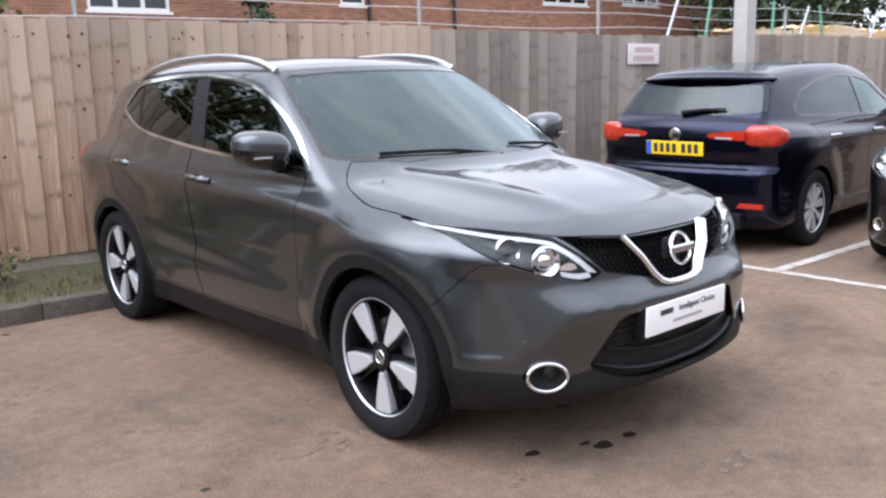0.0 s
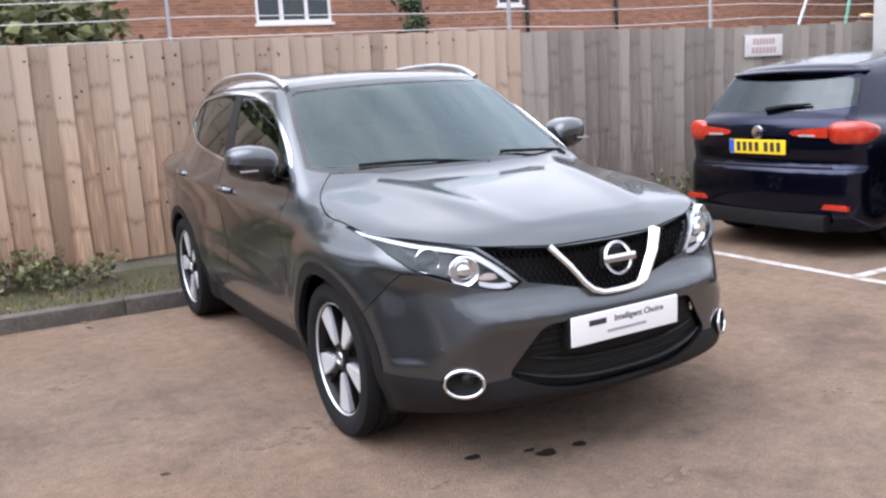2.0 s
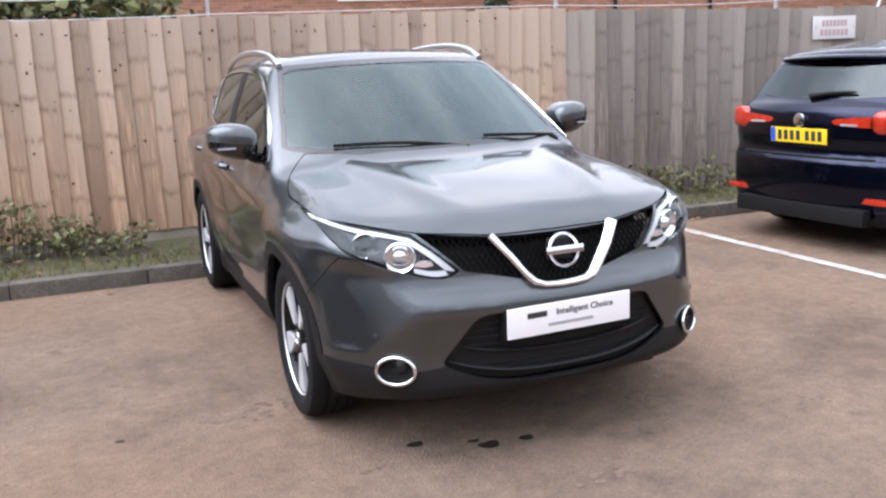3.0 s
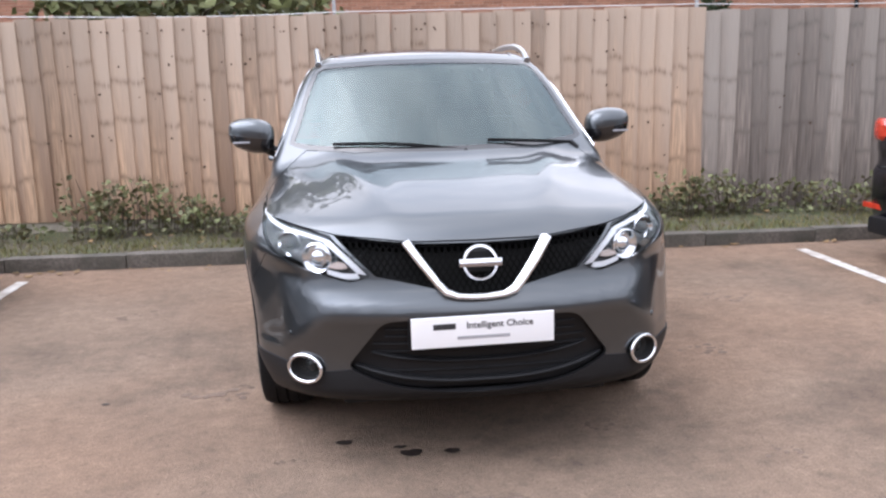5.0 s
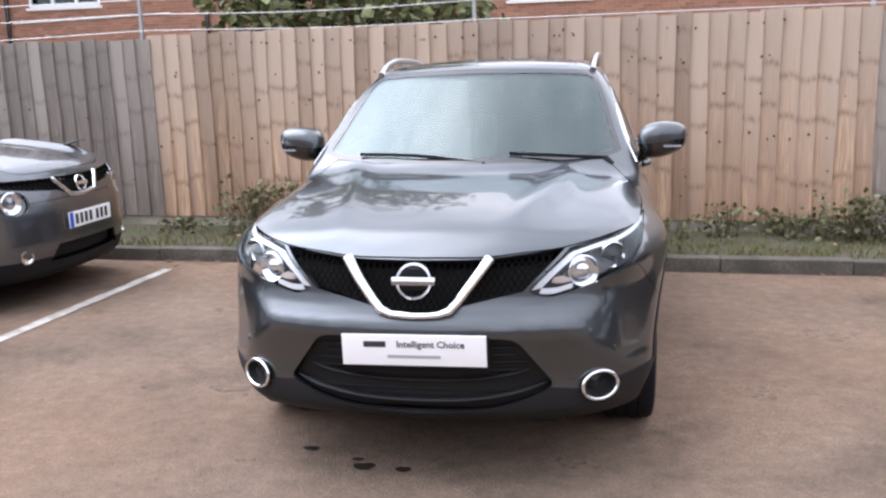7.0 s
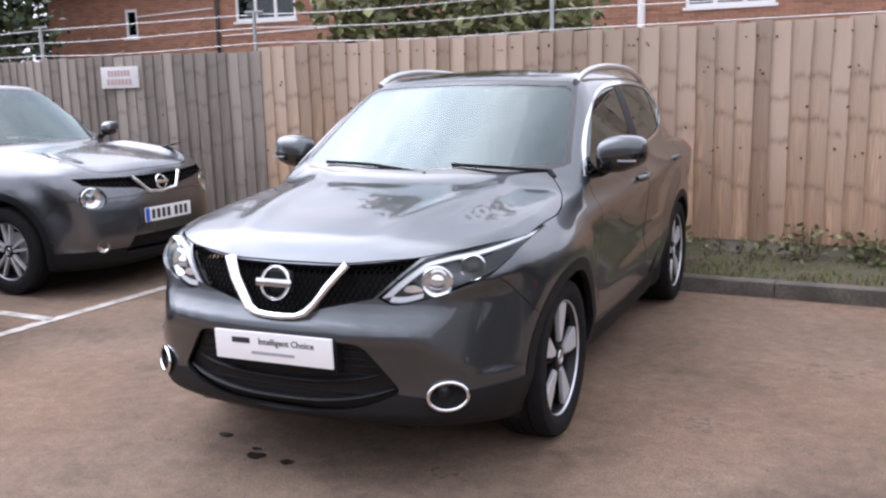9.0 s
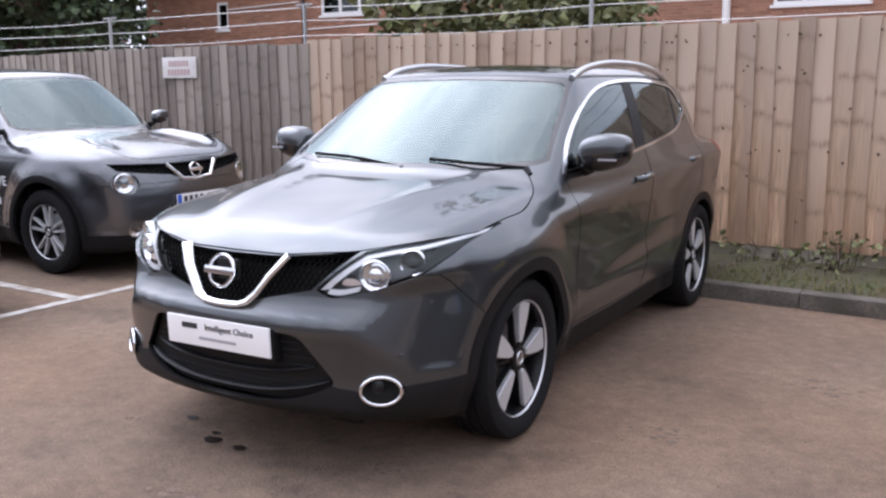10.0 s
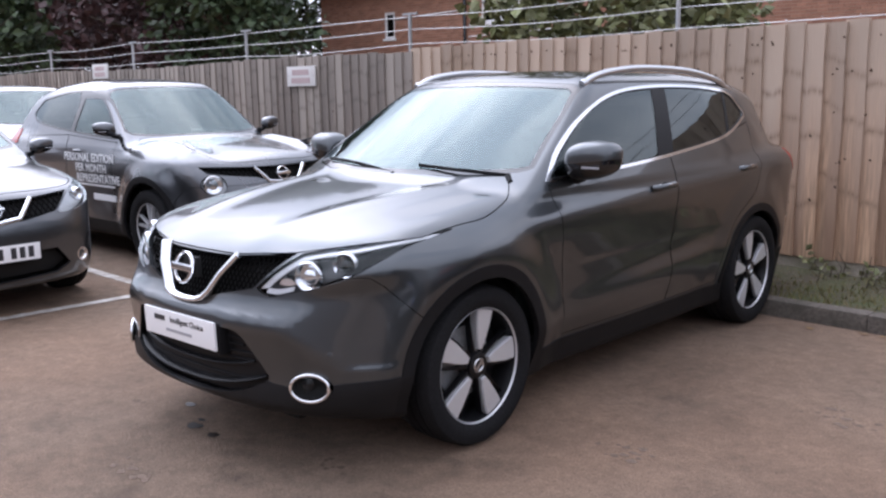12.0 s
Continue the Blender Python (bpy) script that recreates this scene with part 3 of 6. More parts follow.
def surface_net(solid, lo, hi, cell):
    """Quads that wrap the solid's surface, drawn onto it."""
    n = [int(round((hi[i] - lo[i]) / cell)) + 1 for i in range(3)]
    ax = [lo[i] + cell * np.arange(n[i]) for i in range(3)]
    X, Y, Z = np.meshgrid(*ax, indexing="ij")
    F = solid(X, Y, Z)
    neg = F < 0
    total, count = np.zeros((n[0] - 1, n[1] - 1, n[2] - 1, 3)), np.zeros((n[0] - 1, n[1] - 1, n[2] - 1))
    corner = [(i, j, k) for i in (0, 1) for j in (0, 1) for k in (0, 1)]

    def at(A, c):
        return A[c[0]:n[0] - 1 + c[0], c[1]:n[1] - 1 + c[1], c[2]:n[2] - 1 + c[2]]

    for a in corner:
        for d in range(3):
            if a[d]:
                continue
            b = tuple(a[k] + (k == d) for k in range(3))
            fa, fb = at(F, a), at(F, b)
            cross = (fa < 0) != (fb < 0)
            t = np.where(cross, fa / np.where(cross, fa - fb, 1), 0)
            for k in range(3):
                total[..., k] += cross * (a[k] + (t if k == d else 0))
            count += cross
    used = count > 0
    index = -np.ones(used.shape, int)
    index[used] = np.arange(used.sum())
    cells = np.argwhere(used)
    V = np.array(lo) + cell * (cells + total[used] / count[used][:, None])
    quads = []
    for d in range(3):
        e, f = [(1, 2), (2, 0), (0, 1)][d]
        sl = [slice(1, n[k] - 1) for k in range(3)]
        sl[d] = slice(0, n[d] - 1)
        s2 = list(sl)
        s2[d] = slice(1, n[d])
        a, b = neg[tuple(sl)], neg[tuple(s2)]
        for flip, mask in ((False, a & ~b), (True, ~a & b)):
            g = np.argwhere(mask) + [s.start for s in sl]
            four = []
            for de, df in ((-1, -1), (0, -1), (0, 0), (-1, 0)):
                h = g.copy()
                h[:, e] += de
                h[:, f] += df
                four.append(index[h[:, 0], h[:, 1], h[:, 2]])
            q = np.stack(four[::-1] if flip else four, 1)
            quads.append(q)
    Q = np.concatenate(quads)
    for _ in range(3):
        g = gradient(solid, V)
        V = V - (solid(*V.T) / np.maximum((g ** 2).sum(1), .2))[:, None] * g
    return V, Q


def gradient(solid, P, e=.008):
    g = np.empty_like(P)
    for k in range(3):
        d = np.zeros(3)
        d[k] = e
        g[:, k] = (solid(*(P + d).T) - solid(*(P - d).T)) / (2 * e)
    return g


def unit(v):
    return v / np.maximum(np.linalg.norm(v, axis=-1, keepdims=True), 1e-9)


def inside(poly, P):
    """Which points lie within a closed outline."""
    c = np.zeros(len(P), bool)
    for (x0, y0), (x1, y1) in zip(poly, np.roll(poly, -1, 0)):
        if y0 != y1:
            c ^= ((P[:, 1] < y0) != (P[:, 1] < y1)) & (P[:, 0] < x0 + (P[:, 1] - y0) * (x1 - x0) / (y1 - y0))
    return c


def inset(poly, d):
    """An outline drawn in by d."""
    poly = np.array(poly, float)
    area = (poly[:, 0] * np.roll(poly[:, 1], -1) - np.roll(poly[:, 0], -1) * poly[:, 1]).sum()
    e = unit(np.roll(poly, -1, 0) - poly)
    nrm = np.stack([-e[:, 1], e[:, 0]], 1) * (1 if area > 0 else -1)
    m = unit(nrm + np.roll(nrm, 1, 0))
    k = np.maximum((m * nrm).sum(1), .35)
    return poly + m * (d / k)[:, None]


PLANE = {"x": (1, 2), "y": (0, 2), "z": (0, 1)}


class Shell:
    """Half of a car's skin, cut along outlines into panels, which come out as thick sheets."""

    def __init__(self, solid, lo, hi, cell=.02):
        self.solid, self.cell, self.ids = solid, cell, {}
        V, Q = surface_net(solid, (-2 * cell, lo[0], lo[1]), hi, cell)
        self.bm = bm = bmesh.new()
        vs = [bm.verts.new(v) for v in V]
        for q in Q:
            if len(set(q)) == 4:
                bm.faces.new([vs[i] for i in q])
        bmesh.ops.bisect_plane(bm, geom=bm.verts[:] + bm.edges[:] + bm.faces[:], plane_co=(0, 0, 0), plane_no=(1, 0, 0), clear_inner=True)
        self.reg = bm.faces.layers.int.new("reg")

    def cut(self, axis, poly, where):
        bm, (i, j) = self.bm, PLANE[axis]
        cen = np.array([f.calc_center_median()[:] for f in bm.faces])
        P = cen[:, (i, j)]
        ok = where(*cen.T)
        near = np.full(len(P), 9.0)
        for a, b in zip(poly, np.roll(poly, -1, 0)):
            d = b - a
            t = np.clip(((P - a) @ d) / max(d @ d, 1e-12), 0, 1)
            near = np.minimum(near, np.linalg.norm(P - a - t[:, None] * d, axis=1))
        bm.faces.ensure_lookup_table()
        cand = {bm.faces[k] for k in np.nonzero(ok & (near < self.cell * 1.5))[0]}
        limit = {}

        def bounds(f):
            u, w = [v.co[i] for v in f.verts], [v.co[j] for v in f.verts]
            limit[f] = (min(u), max(u), min(w), max(w))

        for f in cand:
            bounds(f)
        for a, b in zip(poly, np.roll(poly, -1, 0)):
            d = b - a
            size = math.hypot(*d)
            if size < 1e-5:
                continue
            (x0, y0), (x1, y1) = np.minimum(a, b) - 1e-4, np.maximum(a, b) + 1e-4
            sel = [f for f in cand if limit[f][1] >= x0 and limit[f][0] <= x1 and limit[f][3] >= y0 and limit[f][2] <= y1]
            ax, ay, nx, ny = a[0], a[1], -d[1] / size, d[0] / size
            off = {v: (v.co[i] - ax) * nx + (v.co[j] - ay) * ny for f in sel for v in f.verts}
            for e in {e for f in sel for e in f.edges}:
                p, q = e.verts
                dp, dq = off[p], off[q]
                if dp * dq < 0 and abs(dp) > 2e-5 and abs(dq) > 2e-5:
                    off[bmesh.utils.edge_split(e, p, dp / (dp - dq))[1]] = 0.0
            for f in sel:
                on = [k for k, v in enumerate(f.verts) if abs(off[v]) <= 2e-5]
                n = len(f.verts)
                if len(on) >= 2 and (on[-1] - on[0]) not in (1, n - 1):
                    vs = f.verts[:]
                    new_face = bmesh.utils.face_split(f, vs[on[0]], vs[on[-1]])[0]
                    cand.add(new_face)
                    bounds(new_face)
                    bounds(f)

    def region(self, name, axis, poly, where, gap=0.0, over=("",)):
        """Marks the faces within an outline seen along an axis; a gap takes a strip away all round."""
        poly = np.array(poly, float)
        k = -1 if name == "" else self.ids.setdefault(name, len(self.ids) + 1)
        allow = {0 if o == "" else self.ids[o] for o in over}
        self.cut(axis, poly, where)
        inner = inset(poly, gap) if gap else None
        if gap:
            self.cut(axis, inner, where)
        faces = self.bm.faces[:]
        cen = np.array([f.calc_center_median()[:] for f in faces])
        P, ok = cen[:, PLANE[axis]], where(*cen.T)
        a = inside(poly, P) & ok
        b = inside(inner, P) if gap else a
        for q in np.nonzero(a)[0]:
            if faces[q][self.reg] in allow:
                faces[q][self.reg] = k if b[q] else -1

    def sheet(self, name, thick=.02, push=0.0):
        """A region as vertices, faces and loop normals, with a back and an edge."""
        k = 0 if name == "" else self.ids[name]
        faces = [f for f in self.bm.faces if f[self.reg] == k]
        index, F = {}, []
        for f in faces:
            F.append([index.setdefault(v, len(index)) for v in f.verts])
        P = np.array([v.co[:] for v in index])
        N = unit(gradient(self.solid, P))
        P = P + N * push
        edges = {}
        for f in F:
            for a, b in zip(f, f[1:] + f[:1]):
                edges[a, b] = edges.get((a, b), 0) + 1
        rim = [(a, b) for a, b in edges if (b, a) not in edges and not (abs(P[a, 0]) < 1e-4 and abs(P[b, 0]) < 1e-4)]
        n = len(P)
        back = P - N * thick
        on = np.abs(P[:, 0]) < 1e-4
        P[on, 0] = 0
        back[on, 0] = 0
        V = np.concatenate([P, back])
        faces_out, normals = list(F), [N[i] for f in F for i in f]
        for f in F:
            faces_out.append([i + n for i in f[::-1]])
            normals += [-N[i] for i in f[::-1]]
        for a, b in rim:
            q = [b, a, a + n, b + n]
            faces_out.append(q)
            c = unit(np.cross(V[a] - V[b], V[a + n] - V[b]))
            normals += [c] * 4
        return V, faces_out, np.array(normals)


def sheet_object(name, data, mat, parent, label="", side=0):
    """One object from a sheet: side 1 as it is, -1 mirrored, 0 both halves as one mesh."""
    V, F, N = data
    if side <= 0:
        flip = np.array([-1.0, 1, 1])
        Vm, Fm = V * flip, [f[::-1] for f in F]
        pos, Nm = 0, []
        for f in F:
            Nm.append(N[pos:pos + len(f)][::-1])
            pos += len(f)
        Nm = np.concatenate(Nm) * flip
        if side < 0:
            V, F, N = Vm, Fm, Nm
        else:
            F = F + [[i + len(V) for i in f] for f in Fm]
            V, N = np.concatenate([V, Vm]), np.concatenate([N, Nm])
    me = bpy.data.meshes.new(name)
    me.from_pydata(V.tolist(), [], F)
    me.polygons.foreach_set("use_smooth", [True] * len(me.polygons))
    me.normals_split_custom_set(N.tolist())
    me.materials.append(mat)
    ob = new(name, me)
    ob.parent = parent
    if label:
        ob["label"] = label
    return ob


def circle(cy, cz, r, n=48):
    return [(cy + r * math.cos(2 * math.pi * k / n), cz + r * math.sin(2 * math.pi * k / n)) for k in range(n)]

# ---- the grey crossover in the middle of the place ----
def tyre_profile(R, r, w):
    h = w / 2
    return [(-h * .80, r * .97), (-h * .97, r * 1.06), (-h * 1.03, (R + r) / 2), (-h * .95, R * .955), (-h * .78, R * .988), (-h * .45, R * .998), (-h * .44, R * .978), (-h * .36, R * .978), (-h * .35, R), (-h * .06, R), (-h * .05, R * .978), (h * .05, R * .978), (h * .06, R),
            (h * .35, R), (h * .36, R * .978), (h * .44, R * .978), (h * .45, R * .998), (h * .78, R * .988), (h * .95, R * .955), (h * 1.03, (R + r) / 2), (h * .97, r * 1.06), (h * .80, r * .97)]


def wheel(parent, at, side, R=.343, r=.250, w=.225, style="five", turn=0.0):
    """A road wheel: tyre, rim and the spokes of its style. Its outer face looks along x * side."""
    hub = new("wheel")
    hub.parent = parent
    hub.matrix_local = Matrix.Translation(at) @ pose(0, 0, 0, turn) @ pose(0, 0, 0, 0, 0, 0 if side > 0 else 180)
    bm = bmesh.new()
    lathe(bm, tyre_profile(R, r, w), 64)
    part("tyre", bm, M["rubber"], hub, "black rubber tyre", smooth=35)
    bm = bmesh.new()
    h = w / 2
    lathe(bm, [(-h * .8, r * .97), (-h * .7, r * .93), (h * .2, r * .88), (h * .62, r * .925), (h * .80, r * .955)], 56)
    lathe(bm, [(-h * .1, 0.001), (-h * .1, r * .9)], 40)
    part("barrel", bm, M["alloy_dark"], hub, smooth=40)
    bm = bmesh.new()
    lathe(bm, [(h * .72, r * .955), (h * .83, r * .972), (h * .86, r * .983), (h * .83, r * .992), (h * .70, r * .992)], 64)
    part("rim_lip", bm, M["alloy"], hub, "bright machined rim edge", smooth=50)
    bm = bmesh.new()
    lathe(bm, [(-h * .05, r * .62), (h * .02, r * .62), (h * .02, r * .2), (-h * .05, r * .2)], 40)
    part("brake_disc", bm, M["galv"], hub, smooth=40)
    face = Matrix(((0, 0, 1, 0), (1, 0, 0, 0), (0, 1, 0, 0), (0, 0, 0, 1)))   # outline x, y -> wheel y, z; depth -> wheel x
    spokes = 5
    if style == "five":
        for k in range(spokes):
            m = pose(0, 0, 0, 360 / spokes * k + 90) @ Matrix.Translation((h * .42, 0, 0)) @ face
            bm = bmesh.new()
            slab(bm, [(-.010, r * .27), (.015, r * .27), (.030, r * .42), (.052, r * .70), (.064, r * .955), (-.040, r * .965), (-.034, r * .70), (-.022, r * .42)], h * .34, m, .004)
            part("spoke", bm, M["alloy"], hub, "machined silver spoke", smooth=30)
            bm = bmesh.new()
            for side in (1, -1):
                slab(bm, [(side * q, r * e) for q, e in ((.012, .20), (.034, .42), (.060, .72), (.074, .95), (.082, .95), (.066, .72), (.046, .40), (.030, .20))][::side], h * .26, pose(0, 0, 0, 360 / spokes * k + 90) @ Matrix.Translation((h * .38, 0, 0)) @ face, .003)
            part("spoke_flank", bm, M["alloy_dark"], hub, "gloss black spoke flank", smooth=30)
    elif style == "pair":
        for k in range(5):
            for dx in (-.020, .020):
                m = pose(0, 0, 0, 72 * k + 90) @ Matrix.Translation((h * .45, 0, 0)) @ face
                bm = bmesh.new()
                slab(bm, [(dx * .6 - .010, r * .2), (dx * .6 + .010, r * .2), (dx * 2.2 + .011, r * .95), (dx * 2.2 - .011, r * .95)], h * .3, m, .003)
                part("spoke", bm, M["alloy"], hub, smooth=30)
    else:
        for k in range(9):
            m = pose(0, 0, 0, 40 * k) @ Matrix.Translation((h * .5, 0, 0)) @ face
            bm = bmesh.new()
            slab(bm, [(-.014, r * .25), (.014, r * .25), (.034, r * .94), (-.034, r * .94)], h * .25, m, .004)
            part("spoke", bm, M["alloy"], hub, "silver wheel-cover spoke", smooth=30)
    bm = bmesh.new()
    lathe(bm, [(h * .40, r * .24), (h * .72, r * .22), (h * .76, r * .17)], 32)
    lathe(bm, [(h * .76, r * .17), (h * .74, .0005)], 32)
    part("hub_cover", bm, M["alloy_dark"] if style != "cover" else M["alloy"], hub, smooth=40)
    bm = bmesh.new()
    lathe(bm, [(h * .76, r * .125), (h * .79, r * .115), (h * .79, r * .095), (h * .76, r * .085)], 28)
    box(bm, (h * .755, -r * .13, -.006), (h * .79, r * .13, .006), .001)
    part("hub_emblem", bm, M["silver_satin"], hub, smooth=40)
    if style == "five":
        for k in range(5):
            a = 2 * math.pi * (k + .5) / 5
            bm = bmesh.new()
            lathe(bm, [(h * .45, .011), (h * .55, .011), (h * .57, .008), (h * .57, .0005)], 12, m=Matrix.Translation((0, math.cos(a) * r * .27, math.sin(a) * r * .27)))
            part("wheel_nut", bm, M["galv"], hub, smooth=40)
    return hub


def arch_liner(parent, cy, cz, r, x0, x1, name="arch_liner"):
    """The dark inner skin of a wheel arch."""
    pts = [(cy + r * math.cos(a), cz + r * math.sin(a)) for a in np.linspace(radians(-22), radians(202), 30)]
    for s in (1, -1):
        bm = bmesh.new()
        a = [bm.verts.new((s * x1, y, z)) for y, z in pts]
        b = [bm.verts.new((s * x0, y, z)) for y, z in pts]
        for k in range(len(pts) - 1):
            bm.faces.new((a[k], a[k + 1], b[k + 1], b[k]))
        bm.faces.new(b)
        part(name, bm, M["void"], parent)


def emblem(parent, at, r, normal_pitch=0.0, mat="chrome", bar=True, m=None):
    """A round badge: a ring with a plain bar across it, facing -y."""
    e = new("emblem")
    e.parent = parent
    e.matrix_local = m if m is not None else Matrix.Translation(at) @ pose(0, 0, 0, normal_pitch)
    bm = bmesh.new()
    lathe(bm, [(.0, r * .80), (-.008, r * .80), (-.013, r * .86), (-.013, r * .95), (-.008, r), (.0, r)], 40, axis="y")
    part("ring", bm, M[mat], e, smooth=40)
    if bar:
        bm = bmesh.new()
        box(bm, (-r * 1.18, -.018, -r * .22), (r * 1.18, .0, r * .22), .004)
        part("bar", bm, M[mat], e, smooth=40)
    return e


def number_plate(parent, m, ground, blue=True, bars=7, letters=True, w=.52, h=.111):
    """A pressed number plate on the plane x, z of m, facing -y; its writing stays plain bars."""
    pl = new("number_plate")
    pl.parent = parent
    pl.matrix_local = m
    bm = bmesh.new()
    box(bm, (-w / 2, -.004, -h / 2), (w / 2, .004, h / 2), .002)
    part("plate", bm, M[ground], pl, smooth=40)
    if blue:
        bm = bmesh.new()
        box(bm, (-w / 2 + .003, -.0055, -h / 2 + .003), (-w / 2 + .046, -.003, h / 2 - .003))
        part("blue_band", bm, M["plate_blue"], pl)
    if letters:
        x = -w / 2 + .07
        for k in range(bars):
            bm = bmesh.new()
            box(bm, (x, -.0055, -.037), (x + .036, -.003, .037), .001)
            part("bar", bm, M["ink"], pl)
            x += .057 if k != 3 else .085
    return pl


def door_mirror(parent, m, paint_mat, s=1.0):
    """A door mirror on a short foot; m puts its middle, its outer end along +x and its front along -y."""
    mir = new("door_mirror")
    mir.parent = parent
    mir.matrix_local = m
    bm = bmesh.new()
    bmesh.ops.create_uvsphere(bm, u_segments=28, v_segments=18, radius=1)
    for v in bm.verts:
        x, y, z = v.co
        p = [math.copysign(abs(c) ** .62, c) for c in (x, y, z)]
        taper = 1 - .22 * max(0, p[0])
        v.co = (p[0] * .112 * s, (p[1] * .075 * taper + .012 * p[0]) * s if y < 0 else p[1] * .045 * s, (p[2] * .074 * taper + .012 * p[0]) * s)
    low = bm.copy()
    bmesh.ops.bisect_plane(bm, geom=bm.verts[:] + bm.edges[:] + bm.faces[:], plane_co=(0, 0, -.004 * s), plane_no=(-.1, 0, 1), clear_inner=True)
    part("cap", bm, paint_mat, mir, "painted mirror cap", smooth=60)
    bmesh.ops.bisect_plane(low, geom=low.verts[:] + low.edges[:] + low.faces[:], plane_co=(0, 0, -.004 * s), plane_no=(-.1, 0, 1), clear_outer=True)
    bmesh.ops.scale(low, vec=(.985, .985, .985), verts=low.verts[:])
    part("lower_shell", low, M["gloss_black"], mir, "black lower shell", smooth=60)
    bm = bmesh.new()
    tube(bm, [(-.06 * s, .01, -.05 * s), (-.11 * s, .0, -.075 * s), (-.17 * s, -.02, -.085 * s)], [.026 * s, .024 * s, .032 * s], 10)
    part("foot", bm, M["plastic"], mir, smooth=60)
    bm = bmesh.new()
    box(bm, (.0 * s, -.076 * s, -.026 * s), (.08 * s, -.070 * s, -.019 * s), .002, pose(0, 0, 0, 0, 0, 6))
    part("repeater", bm, M["ink_grey"], mir, "slim indicator strip")
    return mir


def seat(parent, m):
    st = new("seat")
    st.parent = parent
    st.matrix_local = m
    bm = bmesh.new()
    box(bm, (-.25, -.28, .0), (.25, .25, .16), .06)
    part("cushion", bm, M["seat"], st, smooth=60)
    bm = bmesh.new()
    box(bm, (-.24, -.06, 0), (.24, .07, .62), .05, pose(0, .24, .1, -14))
    part("backrest", bm, M["seat"], st, smooth=60)
    bm = bmesh.new()
    box(bm, (-.13, -.05, .66), (.13, .04, .84), .04, pose(0, .24, .1, -14))
    part("headrest", bm, M["seat"], st, smooth=60)
    return st


def cabin(parent, width, dash_y, dash_z, floor_z, seats_y, rear_y, wheel_x):
    """Dashboard, steering wheel and seats behind the glass."""
    bm = bmesh.new()
    box(bm, (-width, dash_y, floor_z + .3), (width, dash_y + .48, dash_z), .06)
    box(bm, (wheel_x - .17, dash_y + .25, dash_z - .04), (wheel_x + .17, dash_y + .44, dash_z + .03), .03)
    part("dashboard", bm, M["dash"], parent, smooth=60)
    bm = bmesh.new()
    tube(bm, [(.185 * math.cos(a), .185 * math.sin(a), 0) for a in np.linspace(0, 2 * math.pi, 33)[:-1]], .016, 8, True)
    for a in (0, math.pi, -math.pi / 2):
        tube(bm, [(0, 0, -.02), (.185 * math.cos(a), .185 * math.sin(a), 0)], .018, 6)
    sw = part("steering_wheel", bm, M["dash"], parent, smooth=60)
    sw.matrix_local = pose(wheel_x, dash_y + .58, dash_z - .06, 66)
    for s in (1, -1):
        seat(parent, pose(s * .37, seats_y, floor_z + .12))
        seat(parent, pose(s * .37, rear_y, floor_z + .16))
    bm = bmesh.new()
    box(bm, (-width, dash_y - .1, floor_z - .03), (width, rear_y + .7, floor_z), 0)
    part("floor_pan", bm, M["void"], parent)


def skin_y(solid, x, z, y=-1.05):
    """Where the front skin lies at given x and z."""
    y = np.full(len(x), y)
    for _ in range(22):
        y = y + solid(x, y, z)
    return y


def grille_mesh(parent, solid, poly, push, step=.028, bar=.0035):
    """Crossing bars that follow the front skin within an outline."""
    bm = bmesh.new()
    poly = np.array(poly)
    full = np.concatenate([poly, poly[::-1] * [-1, 1]])
    z0, z1, x1 = poly[:, 1].min(), poly[:, 1].max(), poly[:, 0].max()

    for slope in (1.0, -1.0):
        for c in np.arange(-x1 - .3, x1 + .3, step):
            z = np.linspace(z0, z1, 22)
            x = c + slope * (z - (z0 + z1) / 2) * .6
            ok = inside(full, np.stack([x, z], 1))
            if ok.sum() < 3:
                continue
            x, z = x[ok], z[ok]
            tube(bm, list(zip(x, skin_y(solid, x, z) + push, z)), bar, 4)
    return part("grille_mesh", bm, M["mesh_black"], parent, "fine black grille mesh")


def front_skin(solid, x, z):
    y = float(skin_y(solid, np.array([x]), np.array([z]))[0])
    P = np.array([[x, y, z]])
    return Vector(P[0]), Vector(unit(gradient(solid, P))[0])


